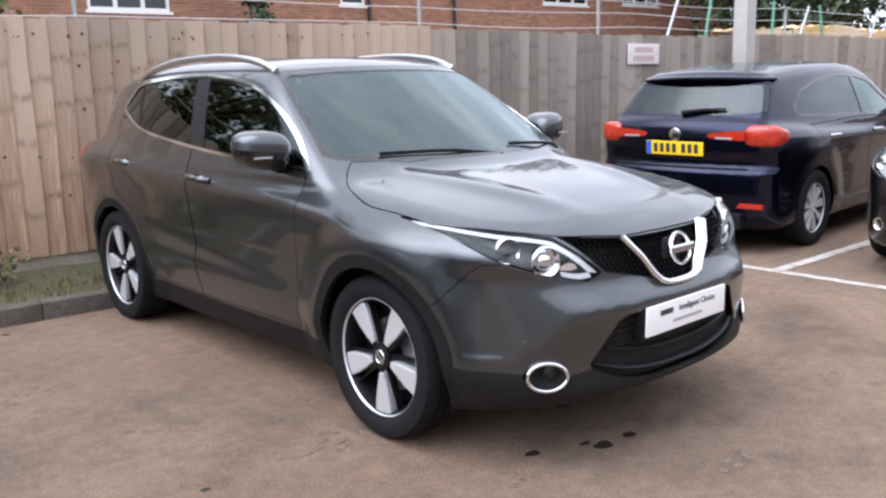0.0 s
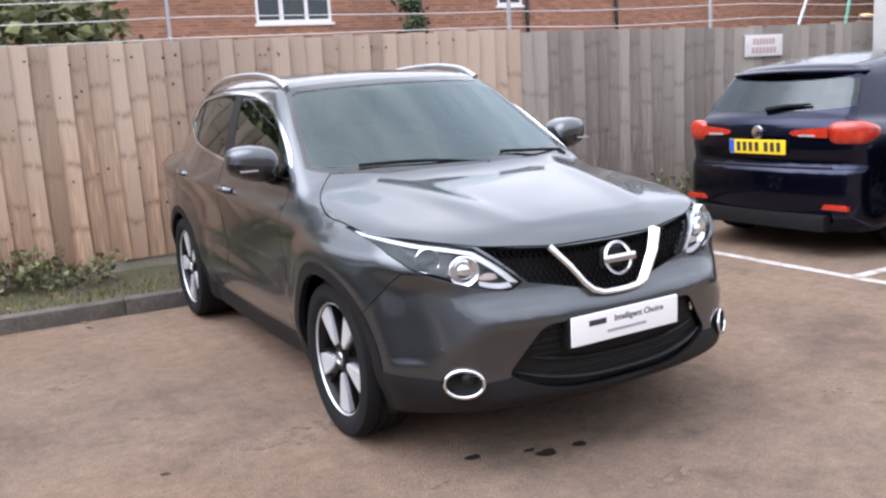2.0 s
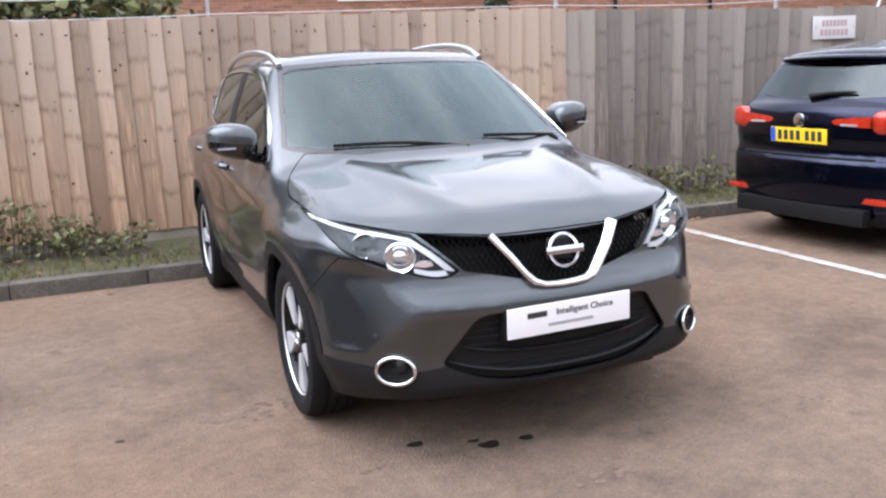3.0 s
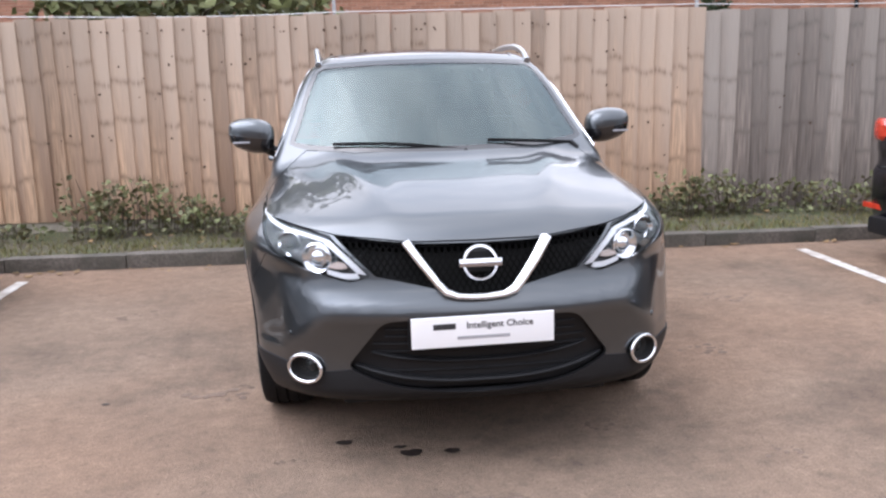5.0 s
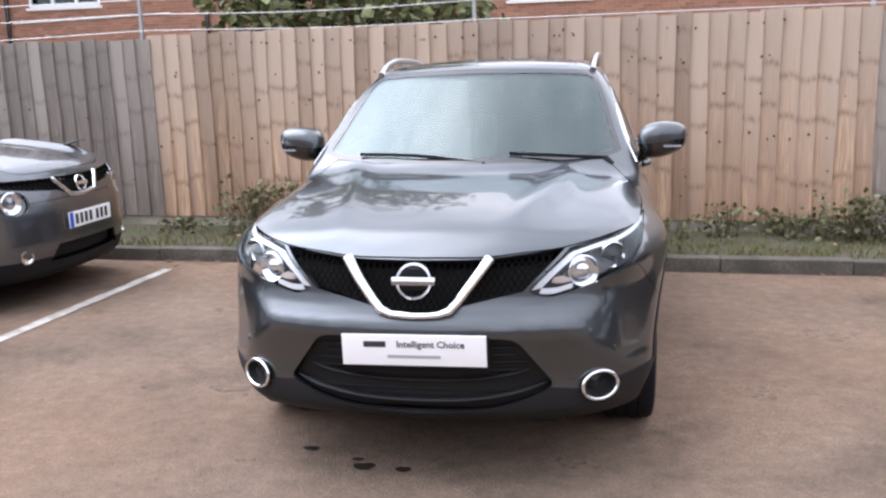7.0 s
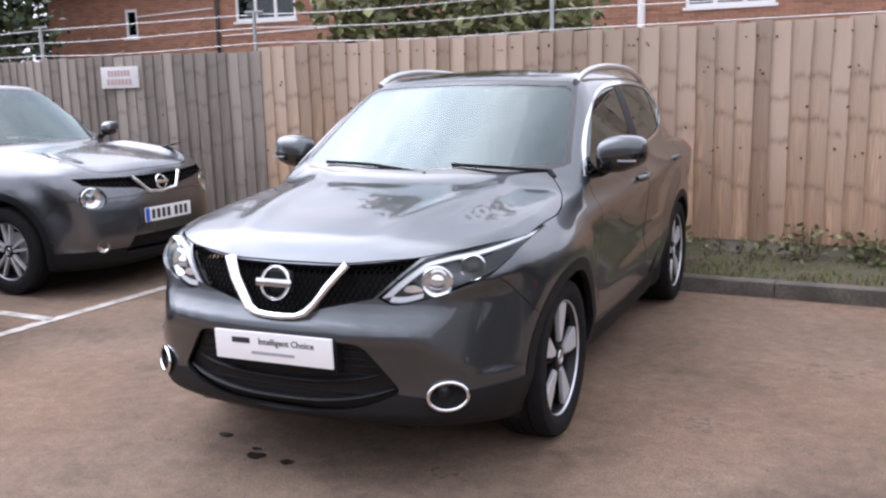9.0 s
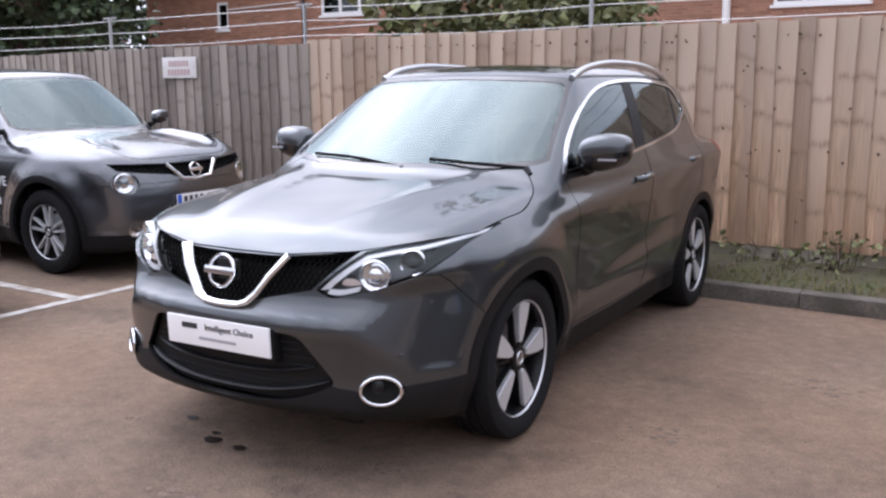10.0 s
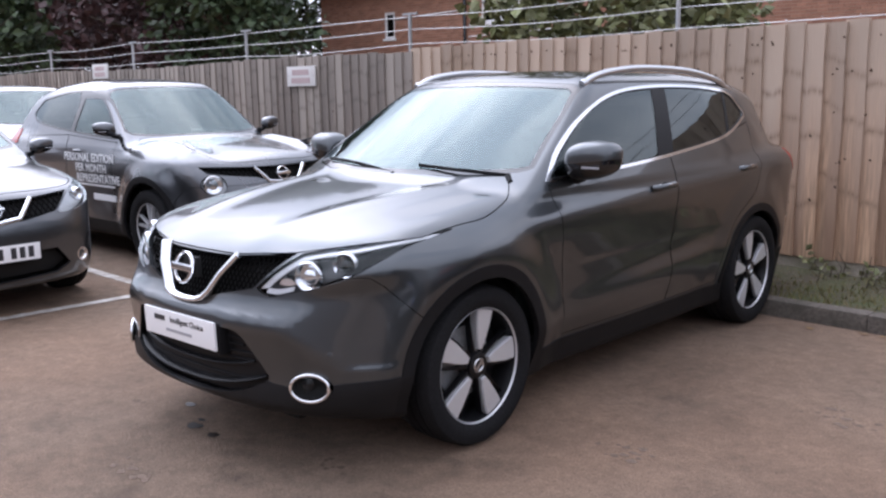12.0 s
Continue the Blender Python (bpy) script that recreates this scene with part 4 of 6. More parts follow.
def crossover():
    car = thing("car", "dark metallic grey crossover car with chrome window trim, parked on tarmac", "car")
    solid = crossover_solid()
    sh = Shell(solid, (-1.0, .12), (.98, 3.62, 1.68), .022)
    grey, black = M["paint_grey"], M["plastic"]
    front = lambda x, y, z: (y < .3) & (x > -.01)
    side = lambda x, y, z: x > .42
    # glass
    screen = spline([(-.05, 1.092), (.4, 1.094), (.66, 1.104), (.735, 1.125)], 5) + spline([(.70, 1.22), (.655, 1.36), (.605, 1.478)], 4) + spline([(.56, 1.502), (.3, 1.516), (-.05, 1.522)], 4)
    ws = lambda x, y, z: (y > .1) & (y < 1.5) & (z > 1.04) & (x < .76)
    sh.region("screen_edge", "y", screen, ws)
    sh.region("windscreen", "y", inset(screen, .022), ws, over=("screen_edge",))
    dlo = spline([(.525, 1.068), (.69, 1.205), (.96, 1.355), (1.29, 1.455), (1.69, 1.490), (2.2, 1.487), (2.62, 1.456)], 5) + spline([(2.70, 1.425), (2.80, 1.315)], 3) + spline([(2.78, 1.285), (2.37, 1.182), (1.75, 1.122), (1.15, 1.085), (.56, 1.064)], 5)
    up = lambda x, y, z: (x > .45) & (z > 1.0)
    sh.region("window_trim", "x", dlo, up)
    inner = inset(dlo, .015)
    sh.region("pillar", "x", inner, up, over=("window_trim",))
    for name, a, b in (("front_window", (.3, 1.0, .3, 1.6), (1.50, 1.09, 1.72, 1.50)), ("rear_window", (1.665, 1.09, 1.865, 1.50), (2.375, 1.15, 2.60, 1.48)), ("quarter_window", (2.41, 1.15, 2.635, 1.48), (3.2, 1.0, 3.2, 1.6))):
        def between(x, y, z, a=a, b=b):
            lo = a[0] + (z - a[1]) * (a[2] - a[0]) / (a[3] - a[1])
            hi = b[0] + (z - b[1]) * (b[2] - b[0]) / (b[3] - b[1])
            return (x > .45) & (z > 1.0) & (y > lo) & (y < hi)
        band = [(a[0] + (1.0 - a[1]) * (a[2] - a[0]) / (a[3] - a[1]), 1.0), (b[0] + (1.0 - b[1]) * (b[2] - b[0]) / (b[3] - b[1]), 1.0), (b[0] + (1.6 - b[1]) * (b[2] - b[0]) / (b[3] - b[1]), 1.6), (a[0] + (1.6 - a[1]) * (a[2] - a[0]) / (a[3] - a[1]), 1.6)]
        sh.cut("x", np.array(band), up)
        sh.region(name, "x", inset(dlo, .020), between, over=("pillar",))
    glass_roof = spline([(-.05, 1.030), (.38, 1.090), (.49, 1.15)], 4) + spline([(.535, 1.6), (.54, 2.3), (.52, 2.78)], 4) + spline([(.45, 2.86), (.2, 2.90), (-.05, 2.90)], 3)
    sh.region("glass_roof", "z", glass_roof, lambda x, y, z: z > 1.4, gap=.004)
    # front end
    bonnet = spline([(-.05, -.751), (.21, -.741), (.37, -.706), (.53, -.648), (.66, -.548), (.76, -.40), (.803, -.262)], 5) + spline([(.812, -.087), (.815, .10), (.77, .29), (.71, .39), (.65, .44)], 5) + spline([(.42, .315), (.2, .265), (-.05, .25)], 4)
    sh.region("bonnet", "z", bonnet, lambda x, y, z: (y < .5) & (z > .845), gap=.005)
    lamp_out = spline([(.397, .747), (.43, .729), (.484, .722), (.598, .752), (.70, .782), (.765, .818), (.800, .862)], 4) + [(.822, .938)] + spline([(.770, .925), (.705, .910), (.624, .898), (.542, .880)], 4)
    sh.region("headlight_lens", "y", lamp_out, lambda x, y, z: (y < -.1) & (x > .3), gap=.003)
    grille = spline([(-.02, .850), (.21, .853), (.37, .866), (.525, .880)], 4) + spline([(.380, .742), (.26, .716), (.150, .688), (.10, .659), (-.02, .652)], 4)
    sh.region("grille_back", "y", grille, front)
    intake = spline([(-.02, .592), (.27, .590), (.345, .583), (.378, .562)], 4) + spline([(.482, .425), (.47, .395), (.326, .338), (.16, .314), (-.02, .305)], 4)
    sh.region("intake_back", "y", intake, front)
    sh.region("", "y", [(.648 + .066 * math.cos(a), .392 + .046 * math.sin(a)) for a in np.linspace(0, 2 * math.pi, 29)[:-1]], front)
    # wheel arches and dark cladding
    for cy in (0.0, 2.646):
        sh.region("", "x", circle(cy, .343, .385 if cy == 0 else .376), side)
        sh.region("arch_trim_" + ("front" if cy == 0 else "rear"), "x", [(a, b) for a, b in circle(cy, .343, .440 if cy == 0 else .424) if b > -9], lambda x, y, z: (x > .42) & (z > .20))
    sh.region("lower_trim", "y", [(-.02, .1), (1, .1), (1, .415), (.735, .405), (.66, .394), (.59, .386), (.5, .396), (.46, .405), (-.02, .405)], lambda x, y, z: y < 0)
    sh.region("sill_trim", "x", [(-.05, .1), (2.7, .1), (2.7, .325), (-.05, .325)], side, over=("",))
    sh.region("rear_trim", "x", [(2.7, .1), (3.7, .1), (3.7, .42), (2.7, .42)], lambda x, y, z: x > -.1)
    # panels
    doors = lambda x, y, z: (x > .5) & (z < 1.2)
    sh.region("front_door", "x", spline([(.535, 1.055), (.565, .85), (.60, .55), (.625, .345)], 4) + [(1.585, .335)] + [(1.60, .7), (1.64, 1.13)] + [(1.15, 1.10), (.7, 1.10)], doors, gap=.0045)
    sh.region("rear_door", "x", [(1.64, 1.13), (1.60, .7), (1.585, .335)] + spline([(2.16, .34), (2.20, .50), (2.34, .70), (2.56, .835), (2.645, .97), (2.74, 1.10), (2.80, 1.26)], 4) + [(2.3, 1.19)], lambda x, y, z: (x > .5) & (z < 1.29), gap=.0045)
    sh.region("front_bumper", "x", [(-1.2, .1), (-.30, .1), (-.33, .62), (-.375, .655), (-.475, .760), (-.53, .80), (-1.2, .84)], lambda x, y, z: x > -.1, gap=.003)
    sh.region("tail_light", "x", [(3.16, 1.0), (3.25, .93), (3.6, .92), (3.6, 1.05), (3.3, 1.07), (3.2, 1.07)], side)

    def both(name, mat, thick, push=0.0, label="", out=None, merged=False):
        d = sh.sheet(name, thick, push)
        obs = [sheet_object(out or name, d, mat, car, label, s) for s in ((0,) if merged else (1, -1))]
        return obs

    both("", grey, .02, out="body", merged=True)
    both("bonnet", grey, .02, label="sculpted bonnet reflecting the sky", merged=True)
    both("front_bumper", grey, .015, merged=True)
    both("windscreen", M["glass"], .004, -.003, merged=True, label="clear windscreen with sky reflections")
    both("screen_edge", M["gloss_black"], .006, -.001, out="windscreen_seal", merged=True)
    both("glass_roof", M["gloss_black"], .006, -.002, label="black panoramic glass roof", merged=True)
    both("lower_trim", M["plastic_satin"], .02, .004, out="lower_bumper", label="dark satin plastic lower bumper", merged=True)
    both("rear_trim", black, .02, .004, out="rear_bumper_trim", merged=True)
    fd, rd = both("front_door", grey, .03), both("rear_door", grey, .03)
    both("window_trim", M["chrome"], .012, .004, label="slim chrome window surround")
    both("pillar", M["plastic"], .012, -.002, out="window_pillar")
    both("front_window", M["glass_side"], .004, -.004)
    both("rear_window", M["glass_privacy"], .004, -.004)
    both("quarter_window", M["glass_privacy"], .004, -.004)
    both("arch_trim_front", black, .03, .004, out="arch_trim", label="black plastic wheel-arch moulding")
    both("arch_trim_rear", black, .03, .004, out="arch_trim", label="black plastic wheel-arch moulding")
    both("sill_trim", black, .03, .004)
    both("tail_light", M["red_lens"], .02, .003)
    # lamps
    lens = both("headlight_lens", M["lens"], .003, 0.0, out="headlight", label="clear headlight with bright light signature")
    house = sh.sheet("headlight_lens", .004, -.050)
    for ob, s in zip(lens, (1, -1)):
        sheet_object("housing", house, M["lamp_grey"], ob, "grey lamp housing", s)
        for x, z, r in ((.706, .862, .042), (.600, .808, .050)):
            p, n = front_skin(solid, x, z)
            m = Matrix.Translation(Vector((s * p.x, p.y, p.z)) - Vector((s * n.x, n.y, n.z)) * .030) @ pose(0, 0, 0, 0, 0, s * 22)
            bm = bmesh.new()
            lathe(bm, [(.02, r * 1.18), (-.004, r * 1.18), (-.008, r * 1.10), (-.004, r * 1.0), (.010, r * .80), (.020, r * .5)], 32, "y", m)
            part("reflector_ring", bm, M["chrome"], ob, smooth=40)
            bm = bmesh.new()
            lathe(bm, [(.014, r * .70), (.002, r * .56), (-.006, r * .34), (-.008, .0005)], 32, "y", m)
            part("projector_lens", bm, M["gloss_black"] if x > .65 else M["chrome"], ob, smooth=60)
        top = [(.552, .872), (.63, .890), (.705, .902), (.765, .916), (.812, .930)]
        bands = [("light_strip", "lamp_strip", top, [(x, z - .012) for x, z in top], .008, "bright white light strip"),
                 ("light_strip", "lamp_strip", [(.412, .746), (.47, .804), (.545, .872)], [(.448, .752), (.500, .803), (.572, .868)], .012, "pale chevron light guide"),
                 ("light_strip", "lamp_strip", [(.448, .752), (.50, .752), (.560, .766)], [(.440, .734), (.492, .732), (.556, .748)], .012, "pale chevron light guide"),
                 ("indicator", "lamp_amber", [(.492, .788), (.520, .794), (.548, .784)], [(.486, .770), (.520, .766), (.560, .772)], .022, "pale amber indicator"),
                 ("end_cap", "void", [(.748, .898), (.785, .909), (.810, .915)], [(.715, .802), (.760, .826), (.795, .868)], .014, "dark outer lamp end")]
        for nm, mat, first, second, sunk, text in bands:
            bm = bmesh.new()
            rows = []
            for line in (spline(first, 5), spline(second, 5)):
                rows.append([[Vector((s * (p.x - n.x * d), p.y - n.y * d, p.z - n.z * d)) for d in (sunk, sunk + .006)] for p, n in (front_skin(solid, x, z) for x, z in line)])
            v = [[[bm.verts.new(q) for q in point] for point in row] for row in rows]
            count = len(rows[0])
            for i in range(count - 1):
                for q, w, k in ((v[0], v[1], 0), (v[1], v[0], 1)):
                    bm.faces.new((q[i][k], q[i + 1][k], w[i + 1][k], w[i][k]))
                bm.faces.new((v[0][i][1], v[0][i + 1][1], v[0][i + 1][0], v[0][i][0]))
                bm.faces.new((v[1][i][0], v[1][i + 1][0], v[1][i + 1][1], v[1][i][1]))
            bmesh.ops.recalc_face_normals(bm, faces=bm.faces[:])
            part(nm, bm, M[mat], ob, text, smooth=40)
    # grille with its chrome V
    sheet_object("grille_backing", sh.sheet("grille_back", .01, -.07), M["void"], car)
    sheet_object("intake_backing", sh.sheet("intake_back", .01, -.028), M["intake"], car, "black ribbed lower intake panel")
    grille_mesh(car, solid, grille, .026, .024, .0028)
    half = [(.262, .857), (.205, .783), (.150, .712), (.122, .684), (.085, .671), (.040, .668)]
    vee = half + [(0.0, .667)] + [(-x, z) for x, z in half[::-1]]
    line = [front_skin(solid, x, z)[0] for x, z in vee]
    bm = bmesh.new()
    tube(bm, [(p.x, p.y - .006, p.z) for p in line], [.027 if abs(p.x) > .12 else .020 for p in line], 14, flat=.6)
    part("chrome_v", bm, M["chrome"], car, "polished chrome V round the badge", smooth=60)
    emblem(car, (0, -.823, .788), .0665, -14)
    bm = bmesh.new()
    box(bm, (-.05, -.80, .745), (.05, -.77, .83), .02)
    part("badge_mount", bm, M["void"], car, smooth=50)
    for z0, dz, reach, r, out in ((.352, .062, .462, .020, -.004), (.424, .040, .405, .014, .004)):
        bm = bmesh.new()
        lip = []
        for x in np.linspace(-reach, reach, 33):
            p, n = front_skin(solid, x, z0 + dz * abs(x / reach) ** 2.6)
            lip.append((p.x, p.y + out + r, p.z))
        ends = [min(1.0, .35 + 4 * (1 - abs(x))) for x in np.linspace(-1, 1, 33)]
        tube(bm, lip, [r * e for e in ends], 10, flat=.42)
        part("intake_lip", bm, M["plastic_satin"], car, "satin black intake lip", smooth=60)
    for z in (.388, .462, .492, .520, .548):
        bm = bmesh.new()
        reach = .355 if z > .5 else .40
        slat = [front_skin(solid, x, z)[0] for x in np.linspace(-reach, reach, 21)]
        tube(bm, [(p.x, p.y + .024, p.z) for p in slat], .0045, 6)
        part("intake_slat", bm, M["plastic"], car, smooth=60)
    # sales plate
    pl = new("display_plate")
    pl.parent = car
    pl["label"] = "white dealer display plate"
    pl.matrix_local = pose(0, -.866, .547, 1.5, -.6)
    bm = bmesh.new()
    box(bm, (-.262, -.005, -.057), (.262, .005, .057), .003)
    part("plate", bm, M["plate_white"], pl, smooth=40)
    words = pose(.062, -.0052, .022, 90)
    lettering("Intelligent Choice", .0345, M["ink"], words @ pose(0, 0, 0), pl)
    bm = bmesh.new()
    box(bm, (-.182, -.0062, .011), (-.100, -.0045, .033), .001)
    part("brand_bar", bm, M["ink"], pl)
    bm = bmesh.new()
    box(bm, (-.095, -.0062, -.029), (.098, -.0045, -.017), .001)
    part("text_bar", bm, M["ink_grey"], pl)
    bm = bmesh.new()
    box(bm, (-.27, -.856, .475), (.27, -.80, .60), .01)
    part("plate_mount", bm, black, car, smooth=40)
    # fog lamps, sensors, washers
    for s in (1, -1):
        p, n = front_skin(solid, .648, .392)
        q = Vector((s * n.x, n.y, n.z)).to_track_quat("-Y", "Z").to_matrix().to_4x4()
        fog = new("fog_light")
        fog.parent = car
        fog.matrix_local = Matrix.Translation((s * p.x, p.y, p.z)) @ q
        bm = bmesh.new()
        tube(bm, [(.074 * math.cos(a), -.010, .051 * math.sin(a)) for a in np.linspace(0, 2 * math.pi, 41)[:-1]], .007, 8, True)
        part("chrome_ring", bm, M["chrome"], fog, smooth=60)
        bm = bmesh.new()
        lathe(bm, [(-.009, .99), (.02, .8), (.03, .0005)], 36, "y", Matrix.Diagonal((.072, 1, .049, 1)))
        part("recess", bm, M["void"], fog, smooth=40)
        bm = bmesh.new()
        lathe(bm, [(.016, .026), (-.006, .027), (-.010, .018), (-.011, .0005)], 24, "y", Matrix.Translation((-.012 * s, 0, .012)))
        part("lamp", bm, M["lens"], fog, smooth=40)
        bm = bmesh.new()
        lathe(bm, [(.014, .024), (.010, .012), (.004, .0005)], 24, "y", Matrix.Translation((-.012 * s, 0, .012)))
        part("reflector", bm, M["alloy_dark"], fog, smooth=40)
        for x, z in ((.705, .516),):
            p, n = front_skin(solid, x, z)
            bm = bmesh.new()
            lathe(bm, [(.003, .0115), (-.003, .0105), (-.004, .0005)], 18, "y", Matrix.Translation((s * p.x, p.y, p.z)) @ Vector((s * n.x, n.y, n.z)).to_track_quat("-Y", "Z").to_matrix().to_4x4())
            part("parking_sensor", bm, grey, car, smooth=40)
    # sides
    for s in (1, -1):
        for (y0, y1, z, door) in ((1.37, 1.585, .972, fd), (2.375, 2.60, .998, rd)):
            dob = door[0 if s > 0 else 1]
            h = new("door_handle")
            h.parent = dob
            x = .872 if y0 < 2 else .856
            h.matrix_local = pose(s * x, 0, 0)
            bm = bmesh.new()
            tube(bm, spline([(s * -.005, y0, z - .004), (s * .026, y0 + .03, z), (s * .032, (y0 + y1) / 2, z + .004), (s * .026, y1 - .03, z + .004), (s * -.005, y1, z)], 4), .0125, 8, flat=1.3)
            part("grip", bm, grey, h, smooth=60)
            bm = bmesh.new()
            tube(bm, spline([(s * .012, y0 + .03, z + .012), (s * .042, (y0 + y1) / 2, z + .012), (s * .012, y1 - .03, z + .014)], 4), .0045, 6)
            part("chrome_strip", bm, M["chrome"], h, smooth=60)
            bm = bmesh.new()
            lathe(bm, [(0, 1.0), (-.010, .7), (-.016, .0005)], 24, "x", Matrix.Translation((s * .004, (y0 + y1) / 2, z - .012)) @ Matrix.Diagonal((s, .055, .032, 1)))
            part("cup", bm, M["void"], h, smooth=40)
        door_mirror(car, pose(s * .935, .745, 1.158, 0, 0, -4 * s) @ Matrix.Diagonal((s * .80, 1.30, .92, 1)), grey, 1.30)
        bm = bmesh.new()
        pts = spline([(s * .585, 1.13, 1.497), (s * .590, 1.24, 1.538), (s * .597, 1.40, 1.566), (s * .603, 1.70, 1.584), (s * .603, 2.20, 1.570), (s * .592, 2.60, 1.515), (s * .585, 2.78, 1.450)], 7)
        tube(bm, pts, [.014 if 2 < i < len(pts) - 3 else .018 for i in range(len(pts))], 10, flat=1.3)
        part("roof_rail", bm, M["silver_satin"], car, "raised silver roof rail", smooth=60)
        bm = bmesh.new()
        if s > 0:
            pts = spline([(.66, .44, 1.098), (.45, .345, 1.118), (.22, .318, 1.132)], 8)
        else:
            pts = spline([(.10, .262, 1.092), (-.20, .30, 1.126), (-.52, .40, 1.128)], 8)
        tube(bm, pts, .006, 6, flat=1.5)
        tube(bm, [pts[0], (pts[0][0] + .03, pts[0][1] - .02, pts[0][2] - .03)], .014, 8)
        part("wiper", bm, M["plastic"], car, "black wiper arm and blade", smooth=60)
        for cy, st in ((0.0, 10.0), (2.646, 28.0)):
            wheel(car, (s * .757, cy + (.02 if cy == 0 else 0), .343), s, turn=st + 36 if s > 0 else st + 39)
    for cy in (0.0, 2.646):
        arch_liner(car, cy, .343, .388, .50, .80 if cy == 0 else .74)
    # hidden mass that keeps daylight out
    bm = bmesh.new()
    box(bm, (-.52, -.68, .22), (.52, .40, .80), .03)
    box(bm, (-.75, .42, .22), (.75, 2.2, .30), .02)
    box(bm, (-.52, 2.2, .24), (.52, 3.4, .5), .02)
    box(bm, (-.70, .40, .22), (.70, .46, 1.02), .02)
    part("underbody", bm, M["void"], car)
    cabin(car, .72, .47, 1.06, .34, 1.35, 2.25, -.37)
    bm = bmesh.new()
    box(bm, (-.13, .0, -.035), (.13, .03, .035), .012, pose(0, .98, 1.425))
    box(bm, (-.07, -.02, .03), (.07, .09, .075), .015, pose(0, .98, 1.425))
    part("rear_view_mirror", bm, M["plastic"], car, smooth=50)
    return car


crossover()

# ---- the other parked cars ----
def hatch_solid(c):
    """A hatchback's skin from its curves: a lower body, rounded into a cab."""
    width, section, nose, tail, bonnet, upper, roof = (curve(c[k]) for k in ("width", "section", "nose", "tail", "bonnet", "upper", "roof"))
    wb, rad, flare_out = c["wheelbase"], c["radius"], c.get("flare", .02)
    (sy, sz), (ty, tz) = c["screen"]
    (by, bz), (uy, uz) = c["rear"]
    sl, rl = math.hypot(ty - sy, tz - sz), math.hypot(uy - by, uz - bz)

    def solid(x, y, z):
        x = np.abs(x)
        rf, rr = np.hypot(y, z - rad), np.hypot(y - wb, z - rad)
        side = x - (width(y) + section(z) + flare_out * (ease(.62, .42, rf) + ease(.62, .42, rr)))
        front = nose(z) + c.get("bow", .34) * x ** 2.5 - y
        top = z - (bonnet(y) - .10 * x * x + c.get("wing", 0) * np.exp(-((x - .62) / .13) ** 2) * ease(-.75, -.3, y) * ease(.5, .1, y))
        back = y - (tail(z) - c.get("tail_bow", .22) * x ** 2.4)
        low = smax(smax(side, front, .16), smax(top, back, .07), .11)
        low = smax(low, .19 - z, .05)
        wall = x - (upper(y) - .40 * (np.maximum(z, 1.0) - 1.05) - .2 * np.clip(z - 1.15, 0, 1) ** 2)
        screen = ((z - sz) * (ty - sy) - (y - sy - .42 * x * x) * (tz - sz)) / sl
        rear = ((y - by + .22 * x * x) * (uz - bz) - (z - bz) * (uy - by)) / rl
        cab = smax(smax(wall, z - (roof(y) - .10 * x * x), .10), smax(screen, smax(rear, back, .05), .04), .05)
        return smin(low, smax(cab, .7 - z, .02), .035)

    return solid


